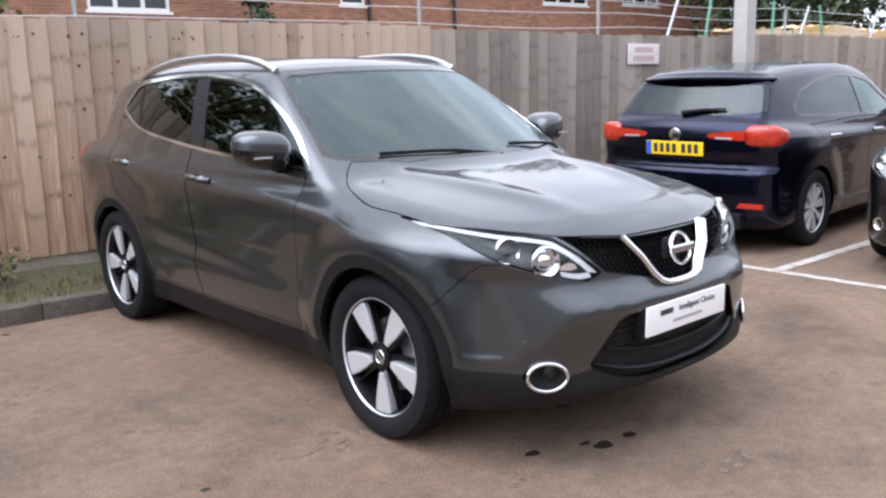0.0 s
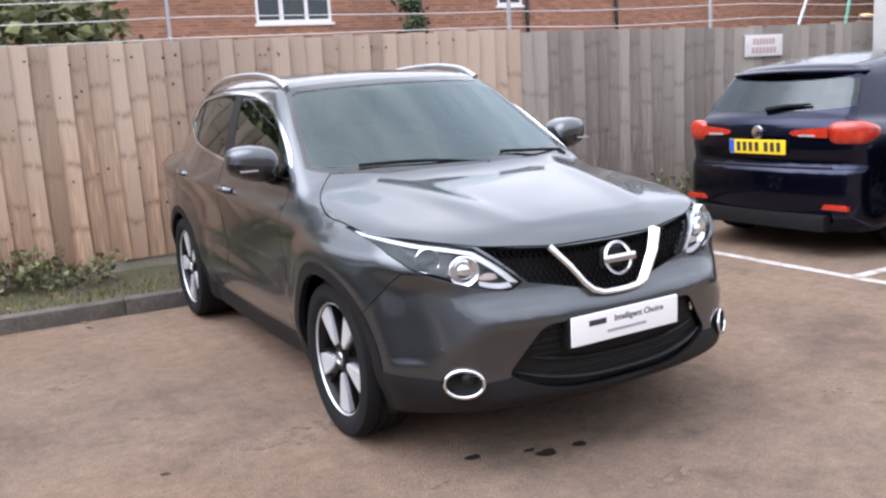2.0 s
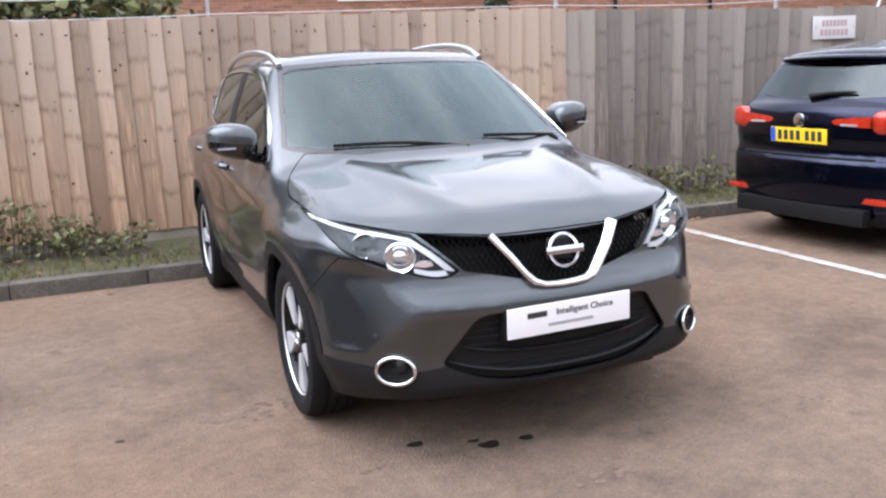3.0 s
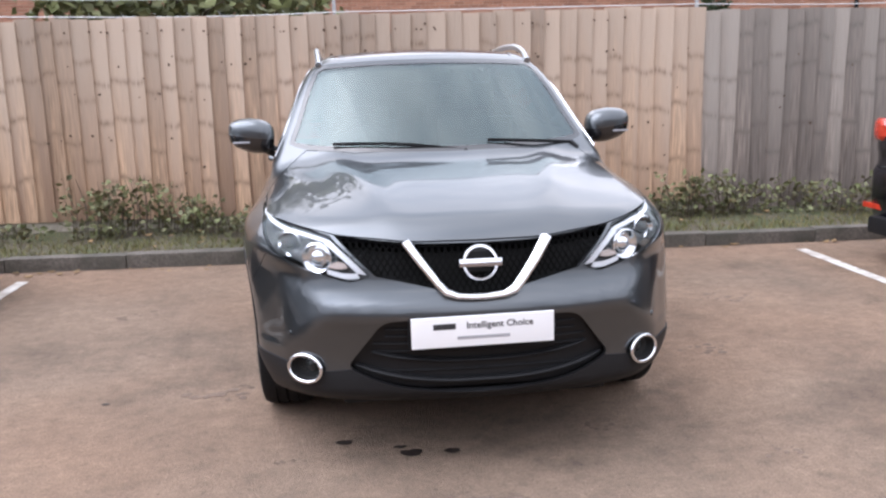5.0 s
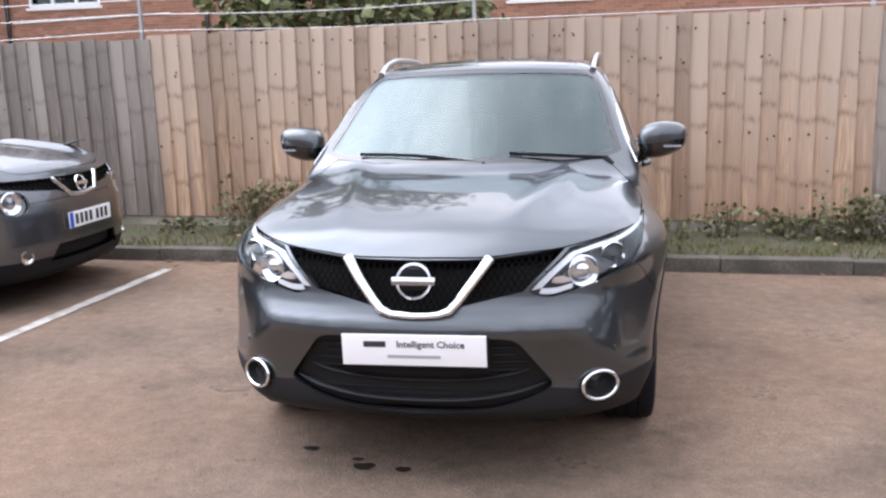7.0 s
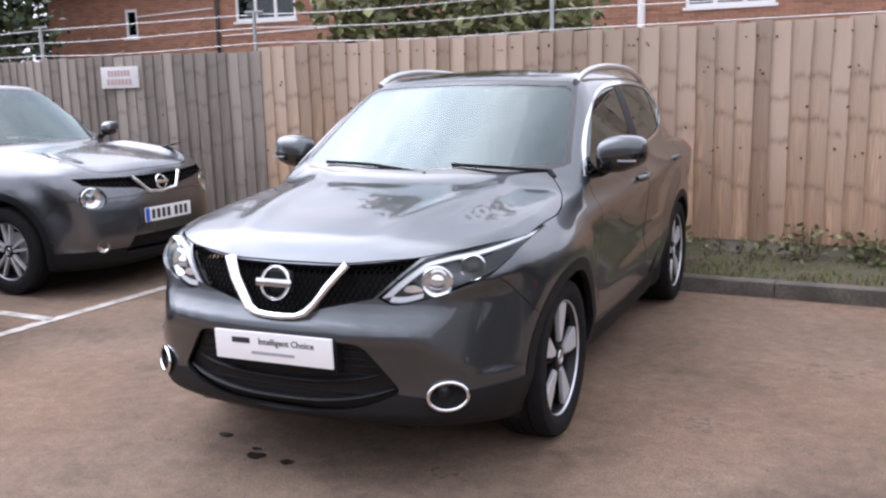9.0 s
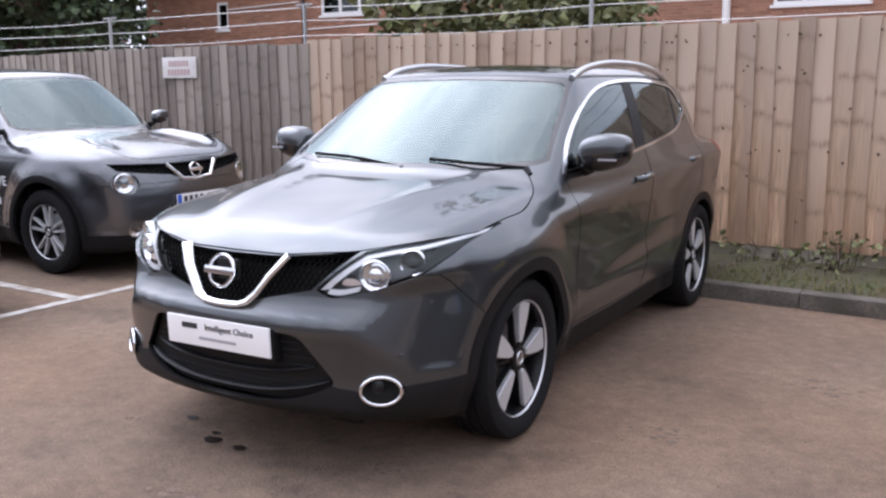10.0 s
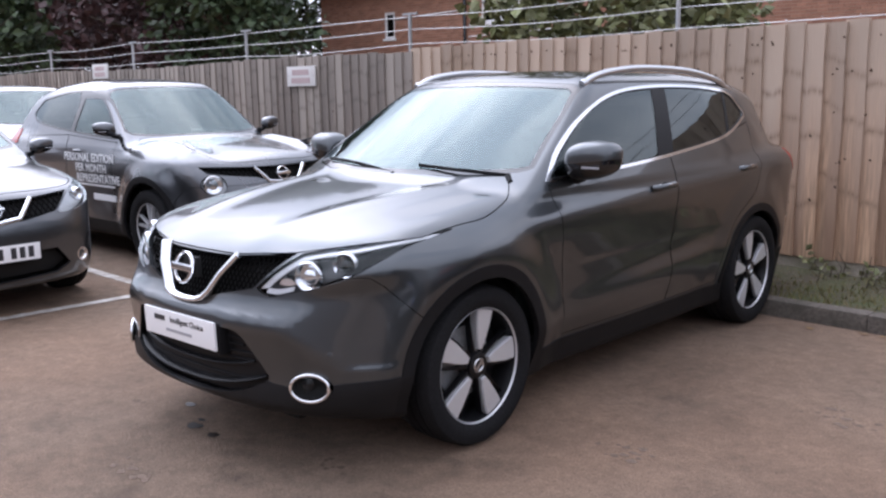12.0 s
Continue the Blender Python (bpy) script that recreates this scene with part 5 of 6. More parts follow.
def hatchback(name_label, c, m, paint_mat, style="pair"):
    """A parked hatchback with glass, doors, lamps, grille and wheels, from its curves and outlines."""
    car = thing("car", name_label, "car", m)
    solid = hatch_solid(c)
    sh = Shell(solid, (-1.1, .12), (1.0, 3.75, 1.72), c.get("cell", .032))
    wb, rad, arch = c["wheelbase"], c["radius"], c.get("arch", .38)
    side = lambda x, y, z: x > .42
    up = lambda x, y, z: (x > .42) & (z > .95)
    ws = lambda x, y, z: (y > .0) & (y < 1.6) & (z > 1.0) & (x < .80)
    sh.region("screen_edge", "y", spline(c["screen_shape"][0], 4) + spline(c["screen_shape"][1], 4), ws)
    sh.region("windscreen", "y", inset(spline(c["screen_shape"][0], 4) + spline(c["screen_shape"][1], 4), .02), ws, over=("screen_edge",))
    dlo = spline(c["dlo"][0], 5) + spline(c["dlo"][1], 5)
    sh.region("pillar", "x", dlo, up)
    (a0, a1), (b0, b1) = c["pillar"]
    for nm, lo, hi in (("front_window", -9, a0), ("rear_window", a1, 99)):
        cutline = [(lo if lo > -9 else -2, .9), (hi if hi < 99 else 5, .9), ((hi if hi < 99 else 5), 1.6), ((lo if lo > -9 else -2), 1.6)]
        sh.cut("x", np.array(cutline, float), up)
        sh.region(nm, "x", inset(dlo, .022), lambda x, y, z, lo=lo, hi=hi: (x > .42) & (z > .95) & (y > lo) & (y < hi), over=("pillar",))
    rear_glass = np.array(spline(c["rear_glass"], 3))
    sh.region("rear_screen", "y", rear_glass, lambda x, y, z: (y > wb) & (z > .95))
    sh.region("bonnet", "z", spline(c["bonnet_shape"], 5), lambda x, y, z: (y < .55) & (z > c.get("bonnet_low", .78)), gap=.006)
    sh.region("headlight", "y", spline(c["lamp"], 3, True), lambda x, y, z: (y < 0) & (x > .2))
    sh.region("tail_light", "y" if c.get("tail_axis") == "y" else "x", np.array(c["tail_lamp"]), lambda x, y, z: (y > wb) & (x > c.get("tail_x", .5)))
    front = lambda x, y, z: (y < .2) & (x > -.01)
    sh.region("grille", "y", c["grille"], front)
    sh.region("intake", "y", c["intake"], front)
    for cy in (0.0, wb):
        sh.region("", "x", circle(cy, rad, arch), side)
    if c.get("trim"):
        for cy in (0.0, wb):
            sh.region("arch_trim" if cy == 0 else "rear_arch_trim", "x", circle(cy, rad, arch + .055), lambda x, y, z: (x > .42) & (z > .2))
        sh.region("lower_trim", "x", [(-1.3, .1), (4, .1), (4, .34), (-1.3, .34)], lambda x, y, z: x > -.1)
    dz = c.get("door_low", .32)
    d0, d1, d2 = c["doors"]
    belt = c["belt"]
    doors = lambda x, y, z: (x > .45) & (z < 1.25)
    sh.region("front_door", "x", [(d0, belt), (d0 + .05, .6), (d0 + .08, dz), (d1, dz), (d1 + .02, .7), (d1 + .05, belt + .05)], doors, gap=.006)
    sh.region("rear_door", "x", [(d1 + .05, belt + .05), (d1 + .02, .7), (d1, dz), (wb - .47, dz), (wb - .40, .55), (wb - .18, .78), (d2, belt + .02)], doors, gap=.006)
    sh.region("front_bumper", "x", [(-1.4, .1), (-arch + .02, .1), (-arch + .0, .60), (-.50, .72), (-1.4, .74)], lambda x, y, z: x > -.1, gap=.004)
    sh.region("rear_bumper", "x", [(wb + arch, .1), (4.5, .1), (4.5, .66), (wb + .6, .68), (wb + arch, .60)], lambda x, y, z: x > -.1, gap=.004)

    def both(name, mat, thick, push=0.0, label="", out=None, merged=False):
        d = sh.sheet(name, thick, push)
        return [sheet_object(out or name, d, mat, car, label, s) for s in ((0,) if merged else (1, -1))]

    for nm, out in (("", "body"), ("bonnet", ""), ("front_bumper", ""), ("rear_bumper", "")):
        both(nm, paint_mat, .018, out=out or nm, merged=True)
    both("windscreen", M["glass"], .004, -.003, merged=True)
    both("rear_screen", M["glass_dark"], .004, -.002, merged=True)
    both("screen_edge", M["gloss_black"], .006, -.001, out="windscreen_seal", merged=True)
    both("front_door", paint_mat, .03), both("rear_door", paint_mat, .03)
    both("pillar", M["gloss_black"], .012, .002, out="window_surround")
    both("front_window", M["glass"], .004, -.003), both("rear_window", M["glass_dark"], .004, -.003)
    tails = both("tail_light", M["red_lens"], .02, .008, label="red tail light") if c.get("tail_skin", True) else both("tail_light", paint_mat, .018, out="lamp_surround")
    lens = both("headlight", M["lens"], .004, .004)
    house = sh.sheet("headlight", .006, -.04)
    for ob, s in zip(lens, (1, -1)):
        sheet_object("housing", house, M["lamp_white"], ob, "", s)
        lx, lz = np.mean(np.array(c["lamp"]), 0)
        p, n = front_skin(solid, lx, lz)
        bm = bmesh.new()
        r = c.get("lamp_r", .05)
        lathe(bm, [(.02, r), (-.010, r), (-.016, r * .9), (.006, r * .5), (.0, .0005)], 28, "y", Matrix.Translation((s * p.x, p.y + .03, p.z)) @ pose(0, 0, 0, 0, 0, s * 20))
        part("reflector", bm, M["chrome"], ob, smooth=40)
    both("grille", M["void"], .01, -.05, out="grille_backing", merged=True)
    both("intake", M["void"], .01, -.06, out="intake_backing", merged=True)
    if c.get("trim"):
        [both(k, M["plastic"], .03, .005, out="arch_trim") for k in ("arch_trim", "rear_arch_trim")], both("lower_trim", M["plastic"], .02, .004, merged=True)
    if c.get("front_detail", True):
        grille_mesh(car, solid, c["grille"], .018, .04, .004)
        gp, gn = front_skin(solid, 0.0, c["badge_z"])
        emblem(car, (0, gp.y - .004, c["badge_z"]), .06, -12)
        bm = bmesh.new()
        for s in (1, -1):
            line = [front_skin(solid, s * x, z)[0] for x, z in c["vee"]]
            tube(bm, [(p.x, p.y - .004, p.z) for p in line], .017, 8)
        part("chrome_v", bm, M["chrome"], car, smooth=60)
        p, n = front_skin(solid, 0.0, c["plate_z"])
        number_plate(car, pose(0, p.y - .012, c["plate_z"]), "plate_white")
        for s in (1, -1):
            p, n = front_skin(solid, .60, .37)
            bm = bmesh.new()
            lathe(bm, [(.01, .05), (-.006, .048), (-.006, .038), (.004, .03), (.002, .0005)], 24, "y", Matrix.Translation((s * p.x, p.y, p.z)) @ pose(0, 0, 0, 0, 0, s * 22))
            part("fog_light", bm, M["chrome"], car, smooth=40)
    for s in (1, -1):
        my, mz, mx = c["mirror"]
        door_mirror(car, pose(s * mx, my, mz) @ Matrix.Diagonal((s, 1, 1, 1)), paint_mat if not c.get("black_mirror") else M["gloss_black"], .86)
        for y0 in c["handles"]:
            bm = bmesh.new()
            x = float(curve(c["width"])(y0 + .1)) + float(curve(c["section"])(c["handle_z"]))
            tube(bm, spline([(s * (x - .01), y0, c["handle_z"]), (s * (x + .03), y0 + .10, c["handle_z"] + .004), (s * (x - .01), y0 + .21, c["handle_z"])], 5), .014, 8)
            part("door_handle", bm, M["chrome"] if c.get("chrome_handles") else paint_mat, car, smooth=60)
        for cy in (0.0, wb):
            wheel(car, (s * c.get("track", .76), cy, rad), s, R=rad, r=rad * .66, w=.2, style=style, turn=17 + 40 * cy)
    for cy in (0.0, wb):
        arch_liner(car, cy, rad, arch + .003, .5, .76)
    # unseen dark boxes added inside the shell to keep daylight out
    bm = bmesh.new()
    box(bm, (-.52, -.62, .22), (.52, .40, .72), .03)
    box(bm, (-.72, .40, .22), (.72, wb - .42, .30), .02)
    box(bm, (-.52, wb - .45, .24), (.52, wb + .6, .5), .02)
    box(bm, (-.68, .40, .22), (.68, .46, 1.0), .02)
    part("underbody", bm, M["void"], car)
    cabin(car, .70, .50, 1.03, .34, 1.30, wb - .4, -.36)
    return car, solid


BASE_SECTION = [(.15, -.09), (.25, -.03), (.4, -.012), (.6, -.012), (.78, .002), (.9, -.004), (1.0, -.04), (1.1, -.09)]
JUKE = dict(
    wheelbase=2.53, radius=.338, arch=.40, flare=.045, trim=True, wing=.055, track=.765,
    width=[(-1, .62), (-.55, .78), (-.2, .835), (.2, .842), (1.3, .835), (2.2, .842), (2.6, .838), (3.0, .80), (3.4, .70)], section=BASE_SECTION,
    nose=[(.15, -.68), (.25, -.78), (.45, -.83), (.62, -.82), (.80, -.775), (.95, -.70), (1.1, -.55)],
    tail=[(.2, 3.2), (.5, 3.31), (.8, 3.28), (1.1, 3.18), (1.3, 3.05)],
    bonnet=[(-1, .84), (-.75, .92), (-.4, 1.0), (0, 1.055), (.5, 1.10), (1.5, 1.14), (2.6, 1.18), (3.3, 1.12)],
    upper=[(0, .74), (.6, .78), (1.4, .80), (2.2, .78), (2.8, .72), (3.3, .62)],
    roof=[(.6, 1.50), (1.1, 1.60), (1.6, 1.635), (2.2, 1.60), (2.8, 1.51), (3.3, 1.41)],
    screen=[(.30, 1.08), (1.02, 1.60)], rear=[(3.18, 1.10), (2.78, 1.47)],
    screen_shape=[[(-.05, 1.10), (.4, 1.10), (.66, 1.118)], [(.70, 1.15), (.64, 1.37), (.575, 1.525), (.3, 1.562), (-.05, 1.57)]],
    dlo=[[(.62, 1.09), (.85, 1.30), (1.1, 1.45), (1.4, 1.518), (1.9, 1.52), (2.45, 1.45)], [(2.62, 1.30), (2.35, 1.20), (1.4, 1.12), (.66, 1.08)]],
    pillar=[(1.46, 1.54), (0, 0)], rear_glass=[(-.05, 1.14), (.5, 1.15), (.52, 1.36), (-.05, 1.40)],
    bonnet_shape=[(-.05, -.70), (.3, -.68), (.52, -.60), (.62, -.40), (.66, 0), (.66, .30), (.62, .47), (.3, .33), (-.05, .29)], bonnet_low=.86,
    lamp=[(.62 + .095 * math.cos(a), .735 + .082 * math.sin(a)) for a in np.linspace(0, 6.283, 13)[:-1]], lamp_r=.080,
    tail_lamp=[(2.75, 1.0), (3.4, .9), (3.4, 1.08), (2.85, 1.14)],
    grille=[(-.02, .865), (.3, .868), (.70, .885), (.66, .83), (.50, .805), (.26, .78), (.12, .735), (-.02, .725)],
    intake=[(-.02, .42), (.35, .42), (.42, .30), (-.02, .29)], badge_z=.80, vee=[(.26, .862), (.15, .742), (.0, .728)], plate_z=.565,
    doors=(.60, 1.50, 2.52), belt=1.06, mirror=(.60, 1.18, .90), handles=(1.22,), handle_z=.96, chrome_handles=False)
juke, juke_skin = hatchback("silver-grey compact crossover with round headlights and lettered doors", JUKE, pose(-3.86, 2.0, 0, 0, 0, 90), M["paint_silver"])
for s in (1, -1):          # slim upper light on each wing
    bm = bmesh.new()
    slab(bm, [(-.16, -.022), (.10, -.045), (.17, -.01), (.02, .035), (-.12, .03)], .012, pose(s * .60, -.30, 1.020, 0, s * 14, 90 + s * 10), .004)
    part("running_light", bm, M["gloss_black"], juke, "slim wing-top light", smooth=40)
    bm = bmesh.new()
    slab(bm, [(-.10, -.012), (.08, -.022), (.11, -.002), (.0, .018)], .006, pose(s * .60, -.31, 1.033, 0, s * 14, 90 + s * 10), .002)
    part("light_strip", bm, M["lamp_white"], juke, smooth=40)


def side_x(solid, y, z):
    x = np.full(1, 1.0)
    for _ in range(40):
        x = x - solid(x, np.full(1, y), np.full(1, z)) * .8
    return float(x[0])


for words, y, z, tilt in (("PERSONAL EDITION", 1.07, .905, 86), ("PER MONTH", 1.02, .81, 90), ("REPRESENTATIVE", .90, .715, 92)):
    out = max(side_x(juke_skin, y + d, z) for d in (-.4, 0, .4))
    lettering(words, .108, M["plate_white"], pose(-out - .006, y, z, tilt, 0, -90), juke, "door_lettering")
for y0, y1, z, h in ((.60, 1.40, .655, .006), (.60, 1.02, .55, .028)):
    bm = bmesh.new()
    out = max(side_x(juke_skin, y, z) for y in (y0, y1))
    box(bm, (-out - .006, y0, z - h), (-out + .01, y1, z + h))
    part("text_bar", bm, M["plate_white"], juke)

TIPO = dict(
    wheelbase=2.638, radius=.318, arch=.355, flare=.015, track=.765, cell=.028, front_detail=False,
    width=[(-1, .62), (-.5, .79), (0, .862), (.6, .868), (1.3, .868), (2.2, .868), (2.7, .868), (3.2, .83), (3.6, .72)], section=BASE_SECTION,
    nose=[(.15, -.72), (.3, -.82), (.5, -.84), (.7, -.80), (.85, -.70), (1.0, -.5)],
    tail=[(.2, 3.36), (.32, 3.43), (.5, 3.455), (.64, 3.452), (.675, 3.43), (.72, 3.405), (.84, 3.425), (.97, 3.42), (1.05, 3.40), (1.1, 3.35), (1.3, 3.2)],
    bonnet=[(-1, .74), (-.7, .83), (-.3, .91), (.2, .975), (.6, 1.01), (1.5, 1.03), (2.6, 1.07), (3.2, 1.09), (3.5, 1.06)],
    upper=[(0, .74), (.6, .78), (1.4, .80), (2.2, .785), (2.8, .745), (3.4, .66)],
    roof=[(.6, 1.39), (1.1, 1.49), (1.7, 1.53), (2.2, 1.52), (2.8, 1.47), (3.2, 1.43), (3.5, 1.39)],
    screen=[(.15, .98), (1.05, 1.45)], rear=[(3.37, 1.06), (3.08, 1.40)],
    screen_shape=[[(-.05, 1.03), (.4, 1.03), (.68, 1.05)], [(.70, 1.08), (.62, 1.30), (.56, 1.40), (.3, 1.43), (-.05, 1.44)]],
    dlo=[[(.62, 1.02), (.95, 1.22), (1.25, 1.36), (1.7, 1.405), (2.2, 1.38), (2.65, 1.28)], [(2.83, 1.15), (2.76, 1.075), (2.4, 1.06), (1.4, 1.03), (.66, 1.005)]],
    pillar=[(1.50, 1.57), (0, 0)], rear_glass=[(-.05, 1.10), (.35, 1.105), (.62, 1.125), (.655, 1.15), (.60, 1.31), (.55, 1.335), (-.05, 1.36)],
    bonnet_shape=[(-.05, -.72), (.4, -.66), (.66, -.5), (.74, -.1), (.72, .3), (.4, .2), (-.05, .15)],
    lamp=[(.45, .70), (.62, .68), (.76, .74), (.70, .80), (.55, .76)],
    tail_lamp=[(3.05, .98), (3.10, .90), (3.20, .84), (3.9, .84), (3.9, 1.02), (3.14, 1.035)],
    grille=[(-.02, .72), (.4, .72), (.36, .64), (-.02, .62)], intake=[(-.02, .45), (.4, .45), (.4, .3), (-.02, .28)], badge_z=.7, vee=[], plate_z=.5,
    doors=(.55, 1.50, 2.66), belt=.985, mirror=(.55, 1.08, .93), handles=(1.22, 2.20), handle_z=.90, chrome_handles=True, tail_x=.60, tail_skin=False)
tipo, tipo_skin = hatchback("dark blue hatchback seen from behind, with a yellow rear plate", TIPO, pose(6.80, 1.74, 0, 0, 0, 94.0), M["paint_blue"], "cover")


def tail_y(solid, x, z):
    y = np.full(1, 3.9)
    for _ in range(30):
        y = y - solid(np.array([x]), y, np.array([z]))
    return float(y[0])


for s in (1, -1):           # outer tail lamps, tall at the corner and drawn out along the side
    bm = bmesh.new()
    bmesh.ops.create_uvsphere(bm, u_segments=28, v_segments=18, radius=1)
    for v in bm.verts:
        p = [math.copysign(abs(q) ** .62, q) for q in v.co]
        along = (p[1] + 1) / 2                      # 0 on the flank, 1 at the tailgate
        v.co = (s * (.690 + .140 * p[0]), 3.235 + .130 * p[1] - .05 * p[0], .945 - .018 * (1 - along) + (.066 + .036 * along) * p[2])
    if s < 0:
        bmesh.ops.reverse_faces(bm, faces=bm.faces[:])
    part("tail_light", bm, M["red_lens"], tipo, "bulging red tail light", smooth=70)
bm = bmesh.new()            # roof spoiler over the rear glass
pts = [(x, tail_y(tipo_skin, abs(x), 1.375) + .01 - .10 * x * x, 1.395 - .05 * x * x) for x in np.linspace(-.58, .58, 17)]
tube(bm, pts, .05, 8, flat=.4)
part("roof_spoiler", bm, M["paint_blue"], tipo, smooth=60)
for s in (1, -1):           # inner lamp blades on the tailgate
    bm = bmesh.new()
    y0 = tail_y(tipo_skin, .46, .95)
    q = [(.27, .944), (.30, .962), (.45, .980), (.59, .988), (.59, .912), (.45, .914), (.30, .924)]
    outline = [(s * x, z) for x, z in q]
    slab(bm, outline, .02, Matrix.Translation((0, y0 + .028, 0)) @ pose(0, 0, 0, 90) @ pose(0, 0, 0, 0, 0, 0), .004)
    part("lamp_blade", bm, M["red_lens"], tipo, "red tailgate lamp blade", smooth=40)
    bm = bmesh.new()
    box(bm, (s * .42 - .07, y0 + .020, .918), (s * .42 + .07, y0 + .034, .932), .003)
    part("reversing_light", bm, M["lamp_white"], tipo)
    bm = bmesh.new()
    yb = tail_y(tipo_skin, .60, .40)
    box(bm, (s * .62 - .13, yb - .02, .375), (s * .62 + .13, yb + .012, .415), .006, Matrix.Translation((0, 0, 0)))
    part("rear_reflector", bm, M["red_lens"], tipo, smooth=40)
yp = tail_y(tipo_skin, 0, .83)
number_plate(tipo, pose(0, yp + .014, .835, 0, 0, 180) @ pose(0, 0, 0, 4), "plate_yellow")
bm = bmesh.new()
lathe(bm, [(0, .052), (-.008, .052), (-.011, .044), (-.011, .0005)], 32, "y", pose(0, yp + .004, .945, 0, 0, 180))
part("emblem", bm, M["chrome"], tipo, "round chrome badge", smooth=40)
bm = bmesh.new()
tube(bm, [(.0, tail_y(tipo_skin, 0, 1.115) + .02, 1.115), (-.16, tail_y(tipo_skin, .16, 1.14) + .022, 1.14), (-.36, tail_y(tipo_skin, .36, 1.15) + .022, 1.15)], [.024, .015, .008], 8)
part("rear_wiper", bm, M["plastic"], tipo, smooth=60)
bm = bmesh.new()
pts = [(x, tail_y(tipo_skin, abs(x), .685) + .004, .685) for x in np.linspace(-.60, .60, 21)]
tube(bm, pts, .008, 6)
part("bumper_seam", bm, M["void"], tipo)
bm = bmesh.new()
box(bm, (-.60, 3.36, .21), (.60, 3.455, .335), .03)
part("rear_valance", bm, M["plastic"], tipo, smooth=40)

PULSAR = dict(
    TIPO, wheelbase=2.70, radius=.32, front_detail=True, cell=.03,
    nose=[(.15, -.70), (.25, -.80), (.4, -.845), (.55, -.85), (.70, -.82), (.82, -.75), (.95, -.62)],
    bonnet=[(-1, .76), (-.75, .85), (-.4, .93), (.1, 1.0), (.6, 1.04), (1.5, 1.05), (2.6, 1.08), (3.2, 1.1), (3.6, 1.06)],
    roof=[(.6, 1.38), (1.1, 1.48), (1.7, 1.52), (2.2, 1.51), (2.8, 1.46), (3.3, 1.40), (3.6, 1.36)],
    screen=[(.15, 1.0), (1.05, 1.475)],
    screen_shape=[[(-.05, 1.06), (.4, 1.06), (.68, 1.08)], [(.70, 1.10), (.62, 1.32), (.56, 1.42), (.3, 1.45), (-.05, 1.46)]],
    dlo=[[(.62, 1.04), (.95, 1.24), (1.25, 1.38), (1.7, 1.425), (2.2, 1.40), (2.65, 1.31)], [(2.85, 1.20), (2.4, 1.09), (1.4, 1.06), (.66, 1.03)]],
    lamp=[(.44, .70), (.55, .69), (.70, .73), (.79, .80), (.80, .88), (.74, .87), (.60, .83)], lamp_r=.045,
    grille=[(-.02, .80), (.3, .805), (.56, .825), (.42, .70), (.2, .66), (-.02, .645)], intake=[(-.02, .45), (.4, .45), (.5, .33), (.4, .27), (-.02, .25)],
    badge_z=.745, vee=[(.27, .80), (.16, .675), (0, .655)], plate_z=.455, belt=1.01)
hatchback("silver-grey hatchback with chrome V grille, nose towards the bay", PULSAR, pose(-3.72, -.47, 0, 0, 0, 90), M["paint_slate"])
hatchback("black hatchback parked nose to the bay line", dict(PULSAR, cell=.05), pose(4.20, -.74, 0, 0, 0, -90), M["paint_dark"])
hatchback("white hatchback parked behind the silver crossover", dict(JUKE, cell=.06, trim=False), pose(-8.9, 2.75, 0, 0, 0, 90), M["paint_white"])

# ---- painted lines, stains, litter ----
def line_on_ground(name, a, b, w=.09):
    """A worn painted line from a to b, with ragged edges."""
    a, b = Vector((*a, 0)), Vector((*b, 0))
    d = (b - a).normalized()
    nrm = Vector((-d.y, d.x, 0))
    n = max(6, int((b - a).length / .06))
    bm = bmesh.new()
    top = []
    for i in range(n + 1):
        p = a + (b - a) * (i / n)
        j = [w / 2 * (1 + .22 * noise.noise((i * .9, k * 7.3, a.x * 3 + a.y))) for k in (0, 1)]
        top.append((bm.verts.new(p + nrm * j[0] + Vector((0, 0, .003))), bm.verts.new(p - nrm * j[1] + Vector((0, 0, .003)))))
    for (p, q), (r, s) in zip(top, top[1:]):
        bm.faces.new((q, s, r, p))
    return tagged(part(name, bm, M["white_line"]), "worn white painted parking-bay line", "bay line", "parking bay lines", "structure")


line_on_ground("bay_line", (-2.84, 2.72), (-3.10, -2.6))
line_on_ground("bay_line", (-2.96, .705), (-7.4, .80))
line_on_ground("bay_line", (3.06, 2.55), (3.17, -2.6))
line_on_ground("bay_line", (3.13, .43), (7.6, .40))


def stain(x, y, r, seed, mat="oil"):
    bm = bmesh.new()
    n = 18
    ring = [bm.verts.new((x + r * math.cos(2 * math.pi * k / n) * 1.35 * (1 + .5 * noise.noise((math.cos(k * .35) * 1.5, math.sin(k * .35) * 1.5, seed))), y + r * math.sin(2 * math.pi * k / n) * .8 * (1 + .5 * noise.noise((math.sin(k * .35) * 1.5, seed, math.cos(k * .35) * 1.5))), .0015)) for k in range(n)]
    bm.faces.new(ring)
    return tagged(part("oil_stain", bm, M[mat]), "small dark oil stain on the tarmac", "stain", "oil stains")


for k, (x, y, r) in enumerate(((-.52, -.528, .028), (-.262, -.668, .036), (-.100, -.678, .026), (-1.612, .08, .014), (-.30, -.61, .018))):
    stain(x, y, r, k * 3.1)


